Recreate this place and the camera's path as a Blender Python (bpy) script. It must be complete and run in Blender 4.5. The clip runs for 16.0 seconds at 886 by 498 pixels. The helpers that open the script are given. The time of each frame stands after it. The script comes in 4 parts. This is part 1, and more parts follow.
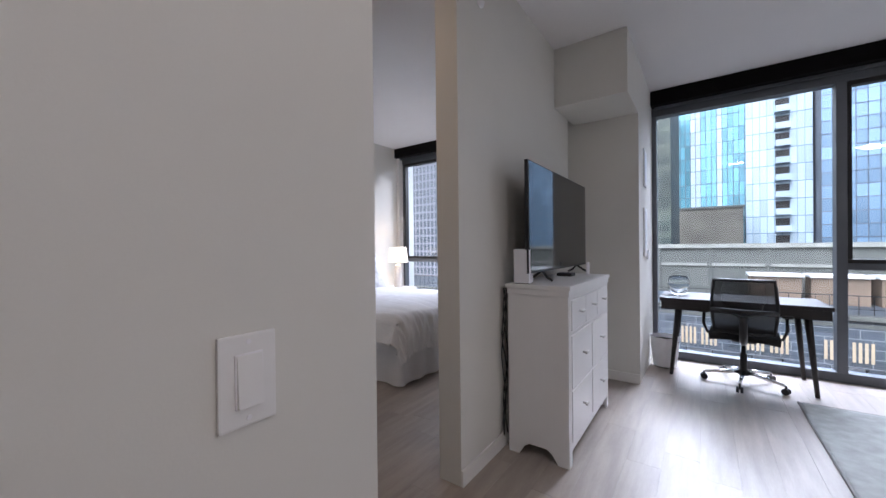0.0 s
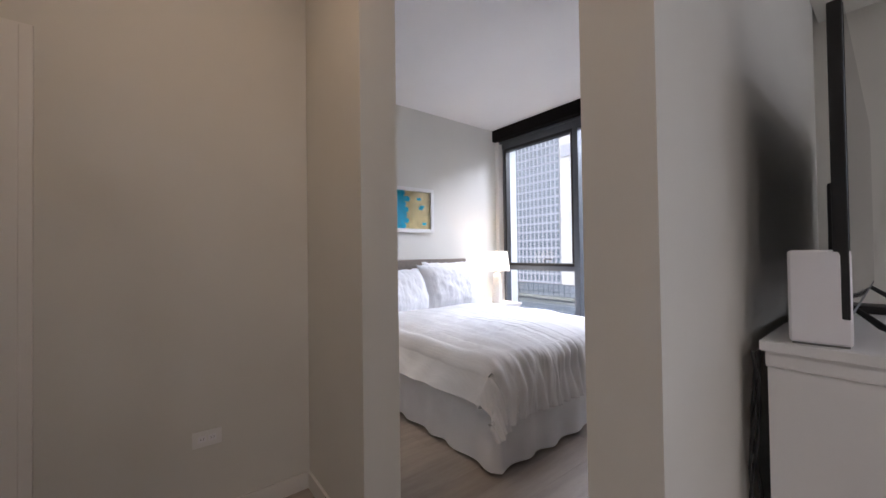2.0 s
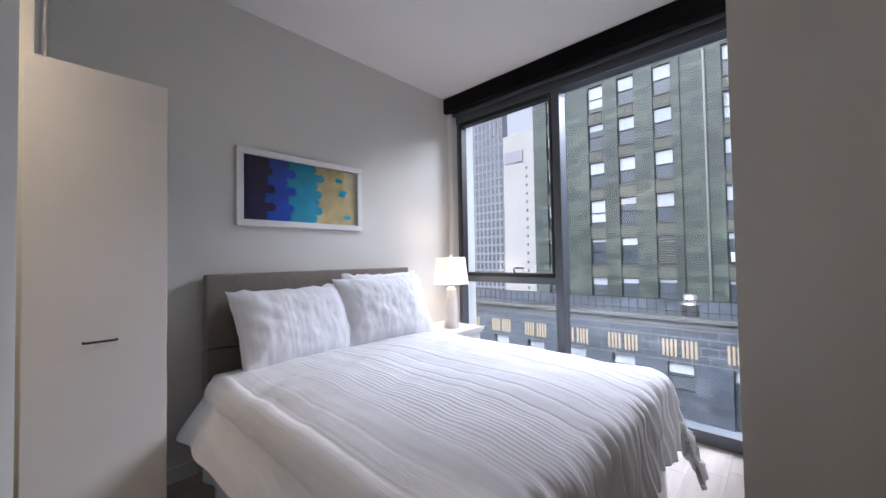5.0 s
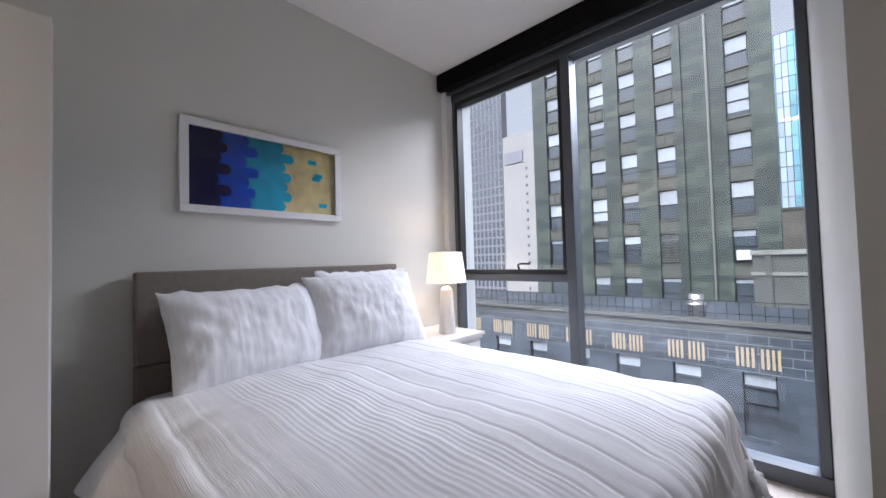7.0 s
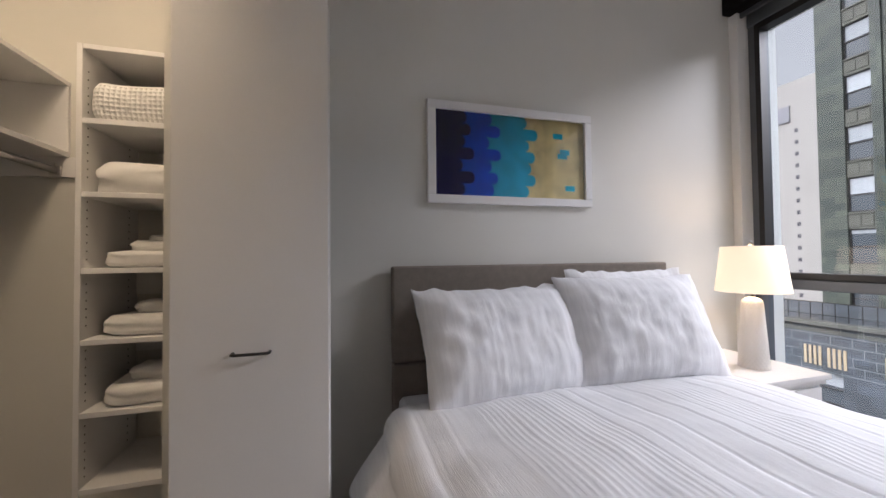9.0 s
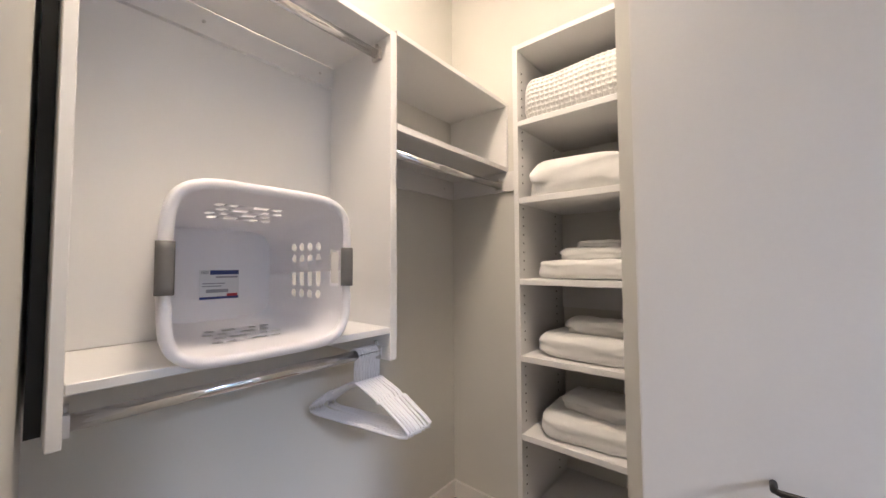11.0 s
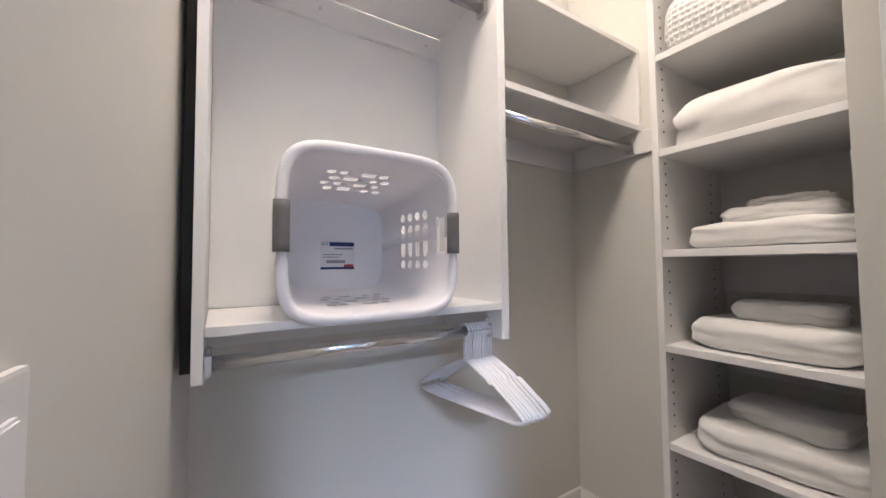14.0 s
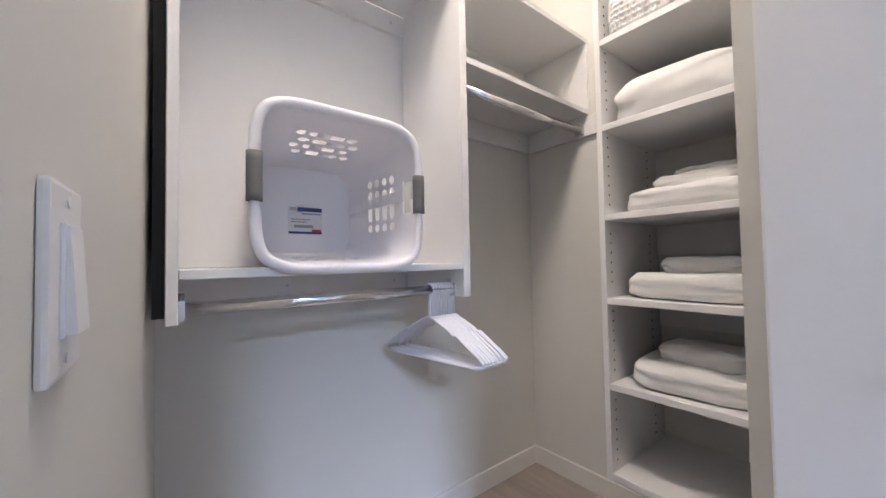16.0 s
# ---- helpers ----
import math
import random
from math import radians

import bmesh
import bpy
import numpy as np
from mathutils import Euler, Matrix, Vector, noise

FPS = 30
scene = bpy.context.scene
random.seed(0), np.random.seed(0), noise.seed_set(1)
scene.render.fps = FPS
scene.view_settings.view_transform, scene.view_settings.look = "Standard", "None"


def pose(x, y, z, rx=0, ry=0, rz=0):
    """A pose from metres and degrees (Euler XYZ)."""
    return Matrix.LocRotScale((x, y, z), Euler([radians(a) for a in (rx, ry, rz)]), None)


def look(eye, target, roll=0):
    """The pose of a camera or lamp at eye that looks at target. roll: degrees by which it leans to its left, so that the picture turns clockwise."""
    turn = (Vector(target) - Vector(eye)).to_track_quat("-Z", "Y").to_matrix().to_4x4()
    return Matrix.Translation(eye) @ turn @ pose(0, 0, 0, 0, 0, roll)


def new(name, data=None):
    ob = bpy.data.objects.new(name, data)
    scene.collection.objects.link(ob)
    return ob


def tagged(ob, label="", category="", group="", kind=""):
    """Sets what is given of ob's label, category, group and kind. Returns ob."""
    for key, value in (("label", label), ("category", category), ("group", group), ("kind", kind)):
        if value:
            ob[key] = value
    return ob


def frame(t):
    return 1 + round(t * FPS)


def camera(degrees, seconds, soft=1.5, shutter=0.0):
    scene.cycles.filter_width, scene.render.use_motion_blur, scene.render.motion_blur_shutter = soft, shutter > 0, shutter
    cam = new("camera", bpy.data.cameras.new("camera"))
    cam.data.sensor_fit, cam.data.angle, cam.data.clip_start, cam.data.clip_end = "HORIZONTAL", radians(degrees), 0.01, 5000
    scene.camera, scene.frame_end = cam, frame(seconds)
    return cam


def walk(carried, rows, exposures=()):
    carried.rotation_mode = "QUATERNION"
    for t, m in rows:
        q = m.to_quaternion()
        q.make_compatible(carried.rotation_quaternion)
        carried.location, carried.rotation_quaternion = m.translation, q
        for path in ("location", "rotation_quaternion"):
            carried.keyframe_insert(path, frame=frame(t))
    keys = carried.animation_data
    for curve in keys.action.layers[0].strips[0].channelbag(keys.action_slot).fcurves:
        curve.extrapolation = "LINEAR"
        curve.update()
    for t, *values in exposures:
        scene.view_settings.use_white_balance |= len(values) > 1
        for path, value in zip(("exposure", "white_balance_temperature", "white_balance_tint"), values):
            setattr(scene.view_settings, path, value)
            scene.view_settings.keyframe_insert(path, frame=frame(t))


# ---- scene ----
cam = camera(101.4, 16.0)
EXPO = 2.3
# the camera's own exposure and white balance on the way
LOOK = [(0.0, 0.35, 5950), (1.0, 0.4, 6050), (1.9, 0.6, 6200), (3.2, 0.2, 5950), (5.0, 0.15, 6050), (7.5, -0.08, 6250), (9.0, -0.17, 6600), (9.6, 0.45, 6400), (10.2, 0.75, 6150), (12.4, 0.82, 5700), (15.0, 0.85, 5400), (16.0, 0.88, 5350)]
PATH = [
    (0, (0.322, 0.5, 1.258), (-0.841, 2.127, 1.248), -0.6),
    (0.4, (0.183, 0.719, 1.258), (-0.958, 2.362, 1.26), -0.6),
    (0.5, (0.149, 0.767, 1.27), (-0.987, 2.413, 1.259), -0.4),
    (0.9, (-0.008, 0.981, 1.263), (-1.162, 2.615, 1.257), -0.5),
    (1, (-0.034, 1.055, 1.258), (-1.22, 2.665, 1.254), -0.6),
    (1.2, (-0.119, 1.129, 1.259), (-1.373, 2.686, 1.25), -1.0),
    (1.5, (-0.218, 1.245, 1.254), (-1.631, 2.661, 1.267), -0.9),
    (2, (-0.454, 1.416, 1.245), (-2.023, 2.656, 1.272), -0.8),
    (2.3, (-0.582, 1.506, 1.227), (-2.196, 2.686, 1.286), -0.8),
    (2.5, (-0.661, 1.598, 1.228), (-2.313, 2.724, 1.265), -0.7),
    (3, (-0.907, 1.801, 1.255), (-2.582, 2.893, 1.288), -0.8),
    (3.5, (-1.077, 1.938, 1.252), (-2.735, 3.055, 1.296), -0.8),
    (4, (-1.187, 2.04, 1.263), (-2.692, 3.356, 1.318), -0.7),
    (4.3, (-1.259, 2.147, 1.254), (-2.723, 3.508, 1.31), -0.6),
    (4.5, (-1.318, 2.218, 1.248), (-2.737, 3.625, 1.309), -1.0),
    (5, (-1.384, 2.299, 1.259), (-2.753, 3.756, 1.311), -1.0),
    (7.5, (-1.706, 2.72, 1.199), (-3.085, 4.167, 1.266), -1.8),
    (8, (-1.794, 2.743, 1.199), (-3.304, 4.052, 1.266), -1.3),
    (8.5, (-2.016, 2.688, 1.213), (-3.713, 3.745, 1.288), -1.3),
    (9, (-2.209, 2.673, 1.228), (-4.133, 3.216, 1.271), -0.6),
    (9.5, (-2.382, 2.629, 1.239), (-4.382, 2.6, 1.283), -1.0),
    (10, (-2.523, 2.512, 1.207), (-4.438, 1.939, 1.274), -0.9),
    (12.5, (-2.837, 2.303, 1.326), (-3.978, 0.663, 1.425), -0.3),
    (13, (-2.822, 2.302, 1.301), (-3.934, 0.643, 1.404), -0.5),
    (13.5, (-2.818, 2.293, 1.243), (-3.897, 0.612, 1.34), -0.5),
    (14, (-2.81, 2.28, 1.161), (-3.866, 0.584, 1.249), -0.6),
    (14.5, (-2.806, 2.286, 1.117), (-3.865, 0.591, 1.198), -0.7),
    (15, (-2.779, 2.284, 1.065), (-3.852, 0.598, 1.138), -0.8),
    (15.5, (-2.765, 2.295, 1.04), (-3.872, 0.631, 1.107), -0.9),
    (16, (-2.764, 2.33, 1.057), (-3.99, 0.752, 1.119), -1.0),
]
walk(cam, [(t, look(eye, target, roll)) for t, eye, target, roll in PATH], [(t, EXPO + e, k, 18) for t, e, k in LOOK])

# ---- world and lights ----
world = bpy.data.worlds.new("sky")
scene.world = world
world.use_nodes = True
wn = world.node_tree
sky = wn.nodes.new("ShaderNodeTexSky")
sky.sky_type, sky.sun_disc = "NISHITA", False
sky.sun_elevation, sky.sun_rotation = radians(48), radians(200)
sky.dust_density, sky.air_density = 8.0, 1.0
grey = wn.nodes.new("ShaderNodeHueSaturation")
grey.inputs["Saturation"].default_value = 0.15
wn.links.new(sky.outputs[0], grey.inputs["Color"])
wn.links.new(grey.outputs[0], wn.nodes["Background"].inputs[0])
wn.nodes["Background"].inputs[1].default_value = 0.066


def lamp(name, kind, m, energy, colour=(1, 1, 1), size=0.1, size_y=None):
    data = bpy.data.lights.new(name, kind)
    data.energy, data.color = energy, colour
    if kind == "AREA":
        data.size = size
        if size_y:
            data.shape, data.size_y = "RECTANGLE", size_y
    elif kind == "SUN":
        data.angle = size
    else:
        data.shadow_soft_size = size
    ob = new(name, data)
    ob.matrix_world = m
    return ob


lamp("sun", "SUN", look((0, 0, 0), (-0.12, 0.75, -0.95)), 0.3, (1, 0.97, 0.93), radians(70))
# sky light that enters the two windows from above the street
lamp("window_sky_light", "AREA", look((0.5, 13.0, 6.9), (-3.0, 2.6, 0.8)), 175, (0.88, 0.93, 1.0), 2.8, 2.6)
lamp("window_sky_light", "AREA", look((-4.6, 10.6, 8.6), (-2.7, 3.0, 0.5)), 230, (0.88, 0.93, 1.0), 7.0, 4.0)
living_sky = lamp("window_sky_light", "AREA", look((2.6, 10.2, 8.4), (1.2, 3.2, 0.3)), 80, (0.88, 0.93, 1.0), 7.0, 5.0)
living_sky.data.spread = radians(64)
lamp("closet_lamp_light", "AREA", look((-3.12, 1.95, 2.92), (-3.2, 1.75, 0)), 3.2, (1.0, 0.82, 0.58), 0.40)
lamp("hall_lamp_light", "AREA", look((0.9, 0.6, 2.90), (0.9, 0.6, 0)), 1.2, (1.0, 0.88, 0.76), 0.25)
# added fill, no known fixture: brightens the TV wall and dresser
lamp("kitchen_fill_light", "AREA", look((2.7, 0.7, 2.92), (2.4, 0.9, 0)), 2.7, (1.0, 0.95, 0.90), 0.3)
# added warm fill for the alcove walls; no lamp is known here
lamp("alcove_fill_light", "AREA", look((-1.5, 1.5, 2.90), (-1.5, 1.5, 0)), 0.58, (1.0, 0.70, 0.42), 0.2)
lamp("table_lamp_light", "POINT", pose(-3.64, 4.80, 1.15), 0.9, (1.0, 0.76, 0.48), 0.05)


# ---- materials ----
def mat(name, colour, rough=0.5, metal=0.0, var=0.08, scale=6.0, bump=0.0, bscale=150.0, spec=0.5, rand=0.0, stretch=(1, 1, 1), shift=0.0):
    m = bpy.data.materials.new(name)
    m.use_nodes = True
    nt = m.node_tree
    n, l = nt.nodes, nt.links
    b = n["Principled BSDF"]
    b.inputs["Roughness"].default_value = rough
    b.inputs["Metallic"].default_value = metal
    b.inputs["Specular IOR Level"].default_value = spec
    tc = n.new("ShaderNodeTexCoord")
    mp = n.new("ShaderNodeMapping")
    mp.inputs["Scale"].default_value = stretch
    l.new(tc.outputs["Object"], mp.inputs[0])
    if shift:
        # each piece shows another stretch of the grain
        oi2 = n.new("ShaderNodeObjectInfo")
        sc = n.new("ShaderNodeMath")
        sc.operation = "MULTIPLY"
        sc.inputs[1].default_value = shift
        l.new(oi2.outputs["Random"], sc.inputs[0])
        l.new(sc.outputs[0], mp.inputs["Location"])
    n1 = n.new("ShaderNodeTexNoise")
    n1.inputs["Scale"].default_value, n1.inputs["Detail"].default_value = scale, 5
    l.new(mp.outputs[0], n1.inputs["Vector"])
    n2 = n.new("ShaderNodeTexNoise")
    n2.inputs["Scale"].default_value, n2.inputs["Detail"].default_value = bscale, 3
    l.new(mp.outputs[0], n2.inputs["Vector"])
    add = n.new("ShaderNodeMath")
    add.operation = "MULTIPLY_ADD"
    l.new(n2.outputs[0], add.inputs[0])
    add.inputs[1].default_value = 0.35
    l.new(n1.outputs[0], add.inputs[2])
    val = add.outputs[0]
    if rand:
        oi = n.new("ShaderNodeObjectInfo")
        ra = n.new("ShaderNodeMath")
        ra.operation = "MULTIPLY_ADD"
        l.new(oi.outputs["Random"], ra.inputs[0])
        ra.inputs[1].default_value = rand
        l.new(val, ra.inputs[2])
        val = ra.outputs[0]
    mr = n.new("ShaderNodeMapRange")
    l.new(val, mr.inputs[0])
    mr.inputs[1].default_value, mr.inputs[2].default_value = 0.35, 1.0 + rand
    mr.inputs[3].default_value, mr.inputs[4].default_value = 1 - var, 1 + var
    mx = n.new("ShaderNodeMix")
    mx.data_type, mx.blend_type = "RGBA", "MULTIPLY"
    mx.inputs[0].default_value = 1
    mx.inputs[6].default_value = (*colour, 1)
    l.new(mr.outputs[0], mx.inputs[7])
    l.new(mx.outputs[2], b.inputs["Base Color"])
    if bump:
        bp = n.new("ShaderNodeBump")
        bp.inputs["Strength"].default_value, bp.inputs["Distance"].default_value = bump, 0.002
        l.new(n2.outputs[0], bp.inputs["Height"])
        l.new(bp.outputs[0], b.inputs["Normal"])
    return m


def glass_mat(name, tint=(0.84, 0.92, 0.98), alpha=0.12):
    """A thin pane: mostly clear, with a mirror's gloss by Fresnel."""
    m = bpy.data.materials.new(name)
    m.use_nodes = True
    nt = m.node_tree
    n, l = nt.nodes, nt.links
    n.remove(n["Principled BSDF"])
    tr = n.new("ShaderNodeBsdfTransparent")
    tr.inputs[0].default_value = (*tint, 1)
    gl = n.new("ShaderNodeBsdfGlossy")
    gl.inputs["Roughness"].default_value = 0.01
    fr = n.new("ShaderNodeFresnel")
    fr.inputs[0].default_value = 1.72
    mx = n.new("ShaderNodeMixShader")
    l.new(fr.outputs[0], mx.inputs[0])
    l.new(tr.outputs[0], mx.inputs[1])
    l.new(gl.outputs[0], mx.inputs[2])
    l.new(mx.outputs[0], n["Material Output"].inputs[0])
    return m


M_WALL = mat("wall_paint", (0.70, 0.685, 0.64), 0.65, var=0.03, scale=2.5, bump=0.06, bscale=260)
M_CEIL = mat("ceiling_paint", (0.80, 0.78, 0.77), 0.8, var=0.02, scale=2, bump=0.06, bscale=240)
M_TRIM = mat("trim_paint", (0.80, 0.78, 0.75), 0.4, var=0.03, scale=3)
M_DOOR = mat("door_paint", (0.78, 0.76, 0.74), 0.4, var=0.03, scale=3, bump=0.1)
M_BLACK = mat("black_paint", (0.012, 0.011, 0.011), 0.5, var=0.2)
M_BLIND = mat("blind_fascia", (0.008, 0.007, 0.007), 0.9, var=0.2, spec=0.1)
M_ALU = mat("dark_aluminium", (0.13, 0.14, 0.155), 0.45, 0.5, var=0.06)
M_GLASS = glass_mat("window_glass")
M_CLEAR = glass_mat("picture_glass", (0.98, 0.985, 0.98))
M_FLOOR = mat("floor_backing", (0.2, 0.17, 0.14), 0.6)
M_PLANK = mat("oak_plank", (0.36, 0.31, 0.27), 0.42, var=0.28, scale=2.2, bump=0.12, bscale=26, rand=0.22, stretch=(9, 1, 9), shift=40)
M_WHITE = mat("white_lacquer", (0.82, 0.81, 0.80), 0.35, var=0.02)
M_MELA = mat("white_melamine", (0.80, 0.79, 0.78), 0.4, var=0.02, scale=4)
M_CHROME = mat("chrome", (0.85, 0.85, 0.86), 0.12, 1.0, var=0.03)
M_NICKEL = mat("brushed_nickel", (0.62, 0.60, 0.58), 0.3, 1.0, var=0.05)
M_LINEN = mat("white_linen", (0.80, 0.80, 0.82), 0.9, var=0.04, scale=9, bump=0.5, bscale=420, spec=0.15)
M_PILLOW = mat("striped_linen", (0.78, 0.78, 0.80), 0.9, var=0.17, scale=4.5, bump=0.5, bscale=60, spec=0.15, stretch=(7, 0.3, 0.3))
M_DUVET = mat("pleated_linen", (0.79, 0.79, 0.81), 0.9, var=0.13, scale=4.0, bump=0.5, bscale=60, spec=0.15, stretch=(0.15, 7, 0.15))
M_TOWEL = mat("white_terry", (0.82, 0.81, 0.79), 0.95, var=0.05, scale=20, bump=1.0, bscale=500, spec=0.1)
M_UPH = mat("taupe_fabric", (0.25, 0.215, 0.185), 0.9, var=0.10, scale=30, bump=0.8, bscale=700, spec=0.2)
M_DARKWOOD = mat("dark_wood", (0.016, 0.012, 0.010), 0.5, var=0.3, scale=4, stretch=(1, 8, 8))
M_PLASTIC = mat("white_plastic", (0.86, 0.85, 0.88), 0.35, var=0.02)
M_GREYGRIP = mat("grey_grip", (0.16, 0.155, 0.15), 0.6)
M_SCREEN = mat("tv_screen", (0.008, 0.008, 0.009), 0.06, var=0.1, spec=1.0)
M_BLKPLA = mat("black_plastic", (0.012, 0.012, 0.013), 0.4, var=0.15)
M_CERAMIC = mat("white_ceramic", (0.80, 0.77, 0.73), 0.3, var=0.03)
M_RUG = mat("grey_rug", (0.30, 0.31, 0.30), 0.95, var=0.22, scale=14, bump=1.0, bscale=300)
M_MESH = mat("black_mesh_fabric", (0.012, 0.012, 0.013), 0.8, bump=0.8, bscale=900)

M_BOWL = bpy.data.materials.new("bowl_glass")
M_BOWL.use_nodes = True
_g = M_BOWL.node_tree.nodes["Principled BSDF"]
_g.inputs["Transmission Weight"].default_value, _g.inputs["Roughness"].default_value, _g.inputs["IOR"].default_value = 1.0, 0.02, 1.2
_g.inputs["Base Color"].default_value = (0.95, 0.98, 0.99, 1)


# ---- mesh helpers ----
def box(bm, x0, x1, y0, y1, z0, z1):
    v = [bm.verts.new((x, y, z)) for x in (x0, x1) for y in (y0, y1) for z in (z0, z1)]
    for f in ((0, 1, 3, 2), (4, 6, 7, 5), (0, 4, 5, 1), (2, 3, 7, 6), (0, 2, 6, 4), (1, 5, 7, 3)):
        bm.faces.new([v[i] for i in f])
    return v


def boxes(*rows):
    bm = bmesh.new()
    for r in rows:
        box(bm, *r)
    return bm


def soft(bm, r, seg=2):
    """Round the edges of all that is in bm."""
    bm.normal_update()
    bmesh.ops.bevel(bm, geom=bm.edges[:], offset=r, segments=seg, profile=0.7, affect="EDGES")
    return bm


def tube(bm, a, b, r0, r1=None, n=12):
    """A capped round bar from a to b."""
    a, b = Vector(a), Vector(b)
    r1 = r0 if r1 is None else r1
    q = (b - a).to_track_quat("Z", "Y")
    rings = []
    for p, r in ((a, r0), (b, r1)):
        rings.append([bm.verts.new(p + q @ Vector((r * math.cos(k * math.tau / n), r * math.sin(k * math.tau / n), 0))) for k in range(n)])
    for k in range(n):
        f = bm.faces.new((rings[0][k], rings[0][(k + 1) % n], rings[1][(k + 1) % n], rings[1][k]))
        f.smooth = True
    bm.faces.new(rings[0][::-1])
    bm.faces.new(rings[1])
    return bm


def lathe(bm, profile, n=28, centre=(0, 0)):
    rings = [[bm.verts.new((centre[0] + r * math.cos(k * math.tau / n), centre[1] + r * math.sin(k * math.tau / n), z)) for k in range(n)] for r, z in profile]
    for a, b in zip(rings, rings[1:]):
        for k in range(n):
            f = bm.faces.new((a[k], a[(k + 1) % n], b[(k + 1) % n], b[k]))
            f.smooth = True
    return bm


def sweep(bm, pts, r, n=8, close=False):
    """A round bar along pts."""
    pts = [Vector(p) for p in pts]
    rings = []
    for i, p in enumerate(pts):
        a = pts[i - 1] if i or close else p
        b = pts[(i + 1) % len(pts)] if i < len(pts) - 1 or close else p
        q = (b - a).to_track_quat("Z", "Y")
        rings.append([bm.verts.new(p + q @ Vector((r * math.cos(k * math.tau / n), r * math.sin(k * math.tau / n), 0))) for k in range(n)])
    for i in range(len(rings) - (0 if close else 1)):
        a, b = rings[i], rings[(i + 1) % len(rings)]
        for k in range(n):
            f = bm.faces.new((a[k], a[(k + 1) % n], b[(k + 1) % n], b[k]))
            f.smooth = True
    if not close:
        bm.faces.new(rings[0][::-1])
        bm.faces.new(rings[-1])
    return bm


def sheet(bm, nu, nv, fn, smooth=True):
    g = [[bm.verts.new(fn(i / nu, j / nv)) for j in range(nv + 1)] for i in range(nu + 1)]
    for i in range(nu):
        for j in range(nv):
            bm.faces.new((g[i][j], g[i + 1][j], g[i + 1][j + 1], g[i][j + 1])).smooth = smooth
    return bm


def mesh_of(name, bm, material, fix=True):
    if fix:
        bmesh.ops.recalc_face_normals(bm, faces=bm.faces[:])
    me = bpy.data.meshes.new(name)
    bm.to_mesh(me)
    bm.free()
    if material:
        me.materials.append(material)
    return me


def part(name, bm, material, parent, label=""):
    ob = new(name, mesh_of(name, bm, material))
    ob.parent = parent
    return tagged(ob, label)


def thing(name, label, category, m=None, group=""):
    ob = new(name)
    ob.empty_display_size = 0.1
    if m is not None:
        ob.matrix_basis = m
    return tagged(ob, label, category, group)


def solo(name, bm, material, label, category, m=None, group=""):
    ob = new(name, mesh_of(name, bm, material))
    if m is not None:
        ob.matrix_basis = m
    return tagged(ob, label, category, group)


def quad(a, b, c, d):
    bm = bmesh.new()
    bm.faces.new([bm.verts.new(v) for v in (a, b, c, d)])
    return bm


def glazed(name, bm, material, parent, label=""):
    """A pane whose face looks into the room."""
    ob = new(name, mesh_of(name, bm, material, False))
    ob.parent, ob.visible_shadow = parent, False
    return tagged(ob, label)


def structure(name, bm, material, label, category="wall"):
    return tagged(new(name, mesh_of(name, bm, material)), label, category, kind="structure")


# ---- structure ----
CEIL = 2.95
XH, XTV, XTVB, YF = -3.98, -0.71, -0.85, 5.30
structure("wall_headboard", boxes((-4.13, XH, 2.235, 5.6, 0, CEIL)), M_WALL, "pale painted bedroom wall behind the bed")
structure("wall_partition", boxes((XTVB, XTV, 2.088, 4.0, 0, CEIL)), M_WALL, "pale painted partition wall between bedroom and living room")
structure("column", boxes((-1.514, -0.78, 4.0, 5.42, 0, CEIL), (-0.78, -0.14, 4.197, 5.42, 0, CEIL)), M_WALL, "boxed-in painted column at the window wall", "column")
structure("soffit", boxes((-1.514, XTVB - 0.002, 3.55, 3.998, 2.45, CEIL), (XTV + 0.002, -0.14, 3.62, 4.195, 2.45, CEIL)), M_WALL, "boxed-in painted soffit under the ceiling", "soffit")
structure("wall_stub", boxes((-2.66, -1.806, 2.066, 2.235, 0, CEIL)), M_WALL, "painted end of the closet wall at the bedroom entrance")
structure("wall_alcove", boxes((-2.706, -2.466, 0.3, 2.064, 0, CEIL), (-2.706, -2.662, 2.064, 2.123, 0, CEIL)), M_WALL, "beige painted alcove wall with an outlet")
bm = boxes((-2.752, -2.7065, 1.092, 2.122, 0, CEIL))
for v in bm.verts:
    if v.co.y > 1.5:
        v.co.x = max(v.co.x, -2.7072)
structure("wall_closet_return", bm, M_WALL, "pale painted closet wall beside the hanging unit")
structure("wall_closet_back", boxes((-4.5, -2.708, 0.95, 1.09, 0, CEIL)), M_WALL, "pale painted back wall of the closet")
structure("wall_closet_side", boxes((-4.5, -4.32, 1.092, 2.16, 0, CEIL)), M_WALL, "pale painted side wall of the closet")
structure("wall_closet_front", boxes((-4.5, -3.445, 2.176, 2.233, 0, CEIL)), M_WALL, "pale painted wall beside the closet opening")
structure("closet_header", boxes((-3.443, -2.662, 2.125, 2.233, 2.42, CEIL)), M_WALL, "painted header over the closet opening")
structure("wall_hall", boxes((-0.27, -0.15, -2.0, 0.953, 0, CEIL)), M_WALL, "beige painted hall wall with a light switch")
structure("wall_alcove_south", boxes((-2.464, -1.19, 0.80, 0.92, 0, CEIL), (-1.19, -0.272, 0.80, 0.92, 2.08, CEIL)), M_WALL, "painted wall beside the louvered door")
structure("wall_utility", boxes((-2.6, -0.272, 0.18, 0.298, 0, CEIL)), M_WALL, "plain wall behind the louvered door")
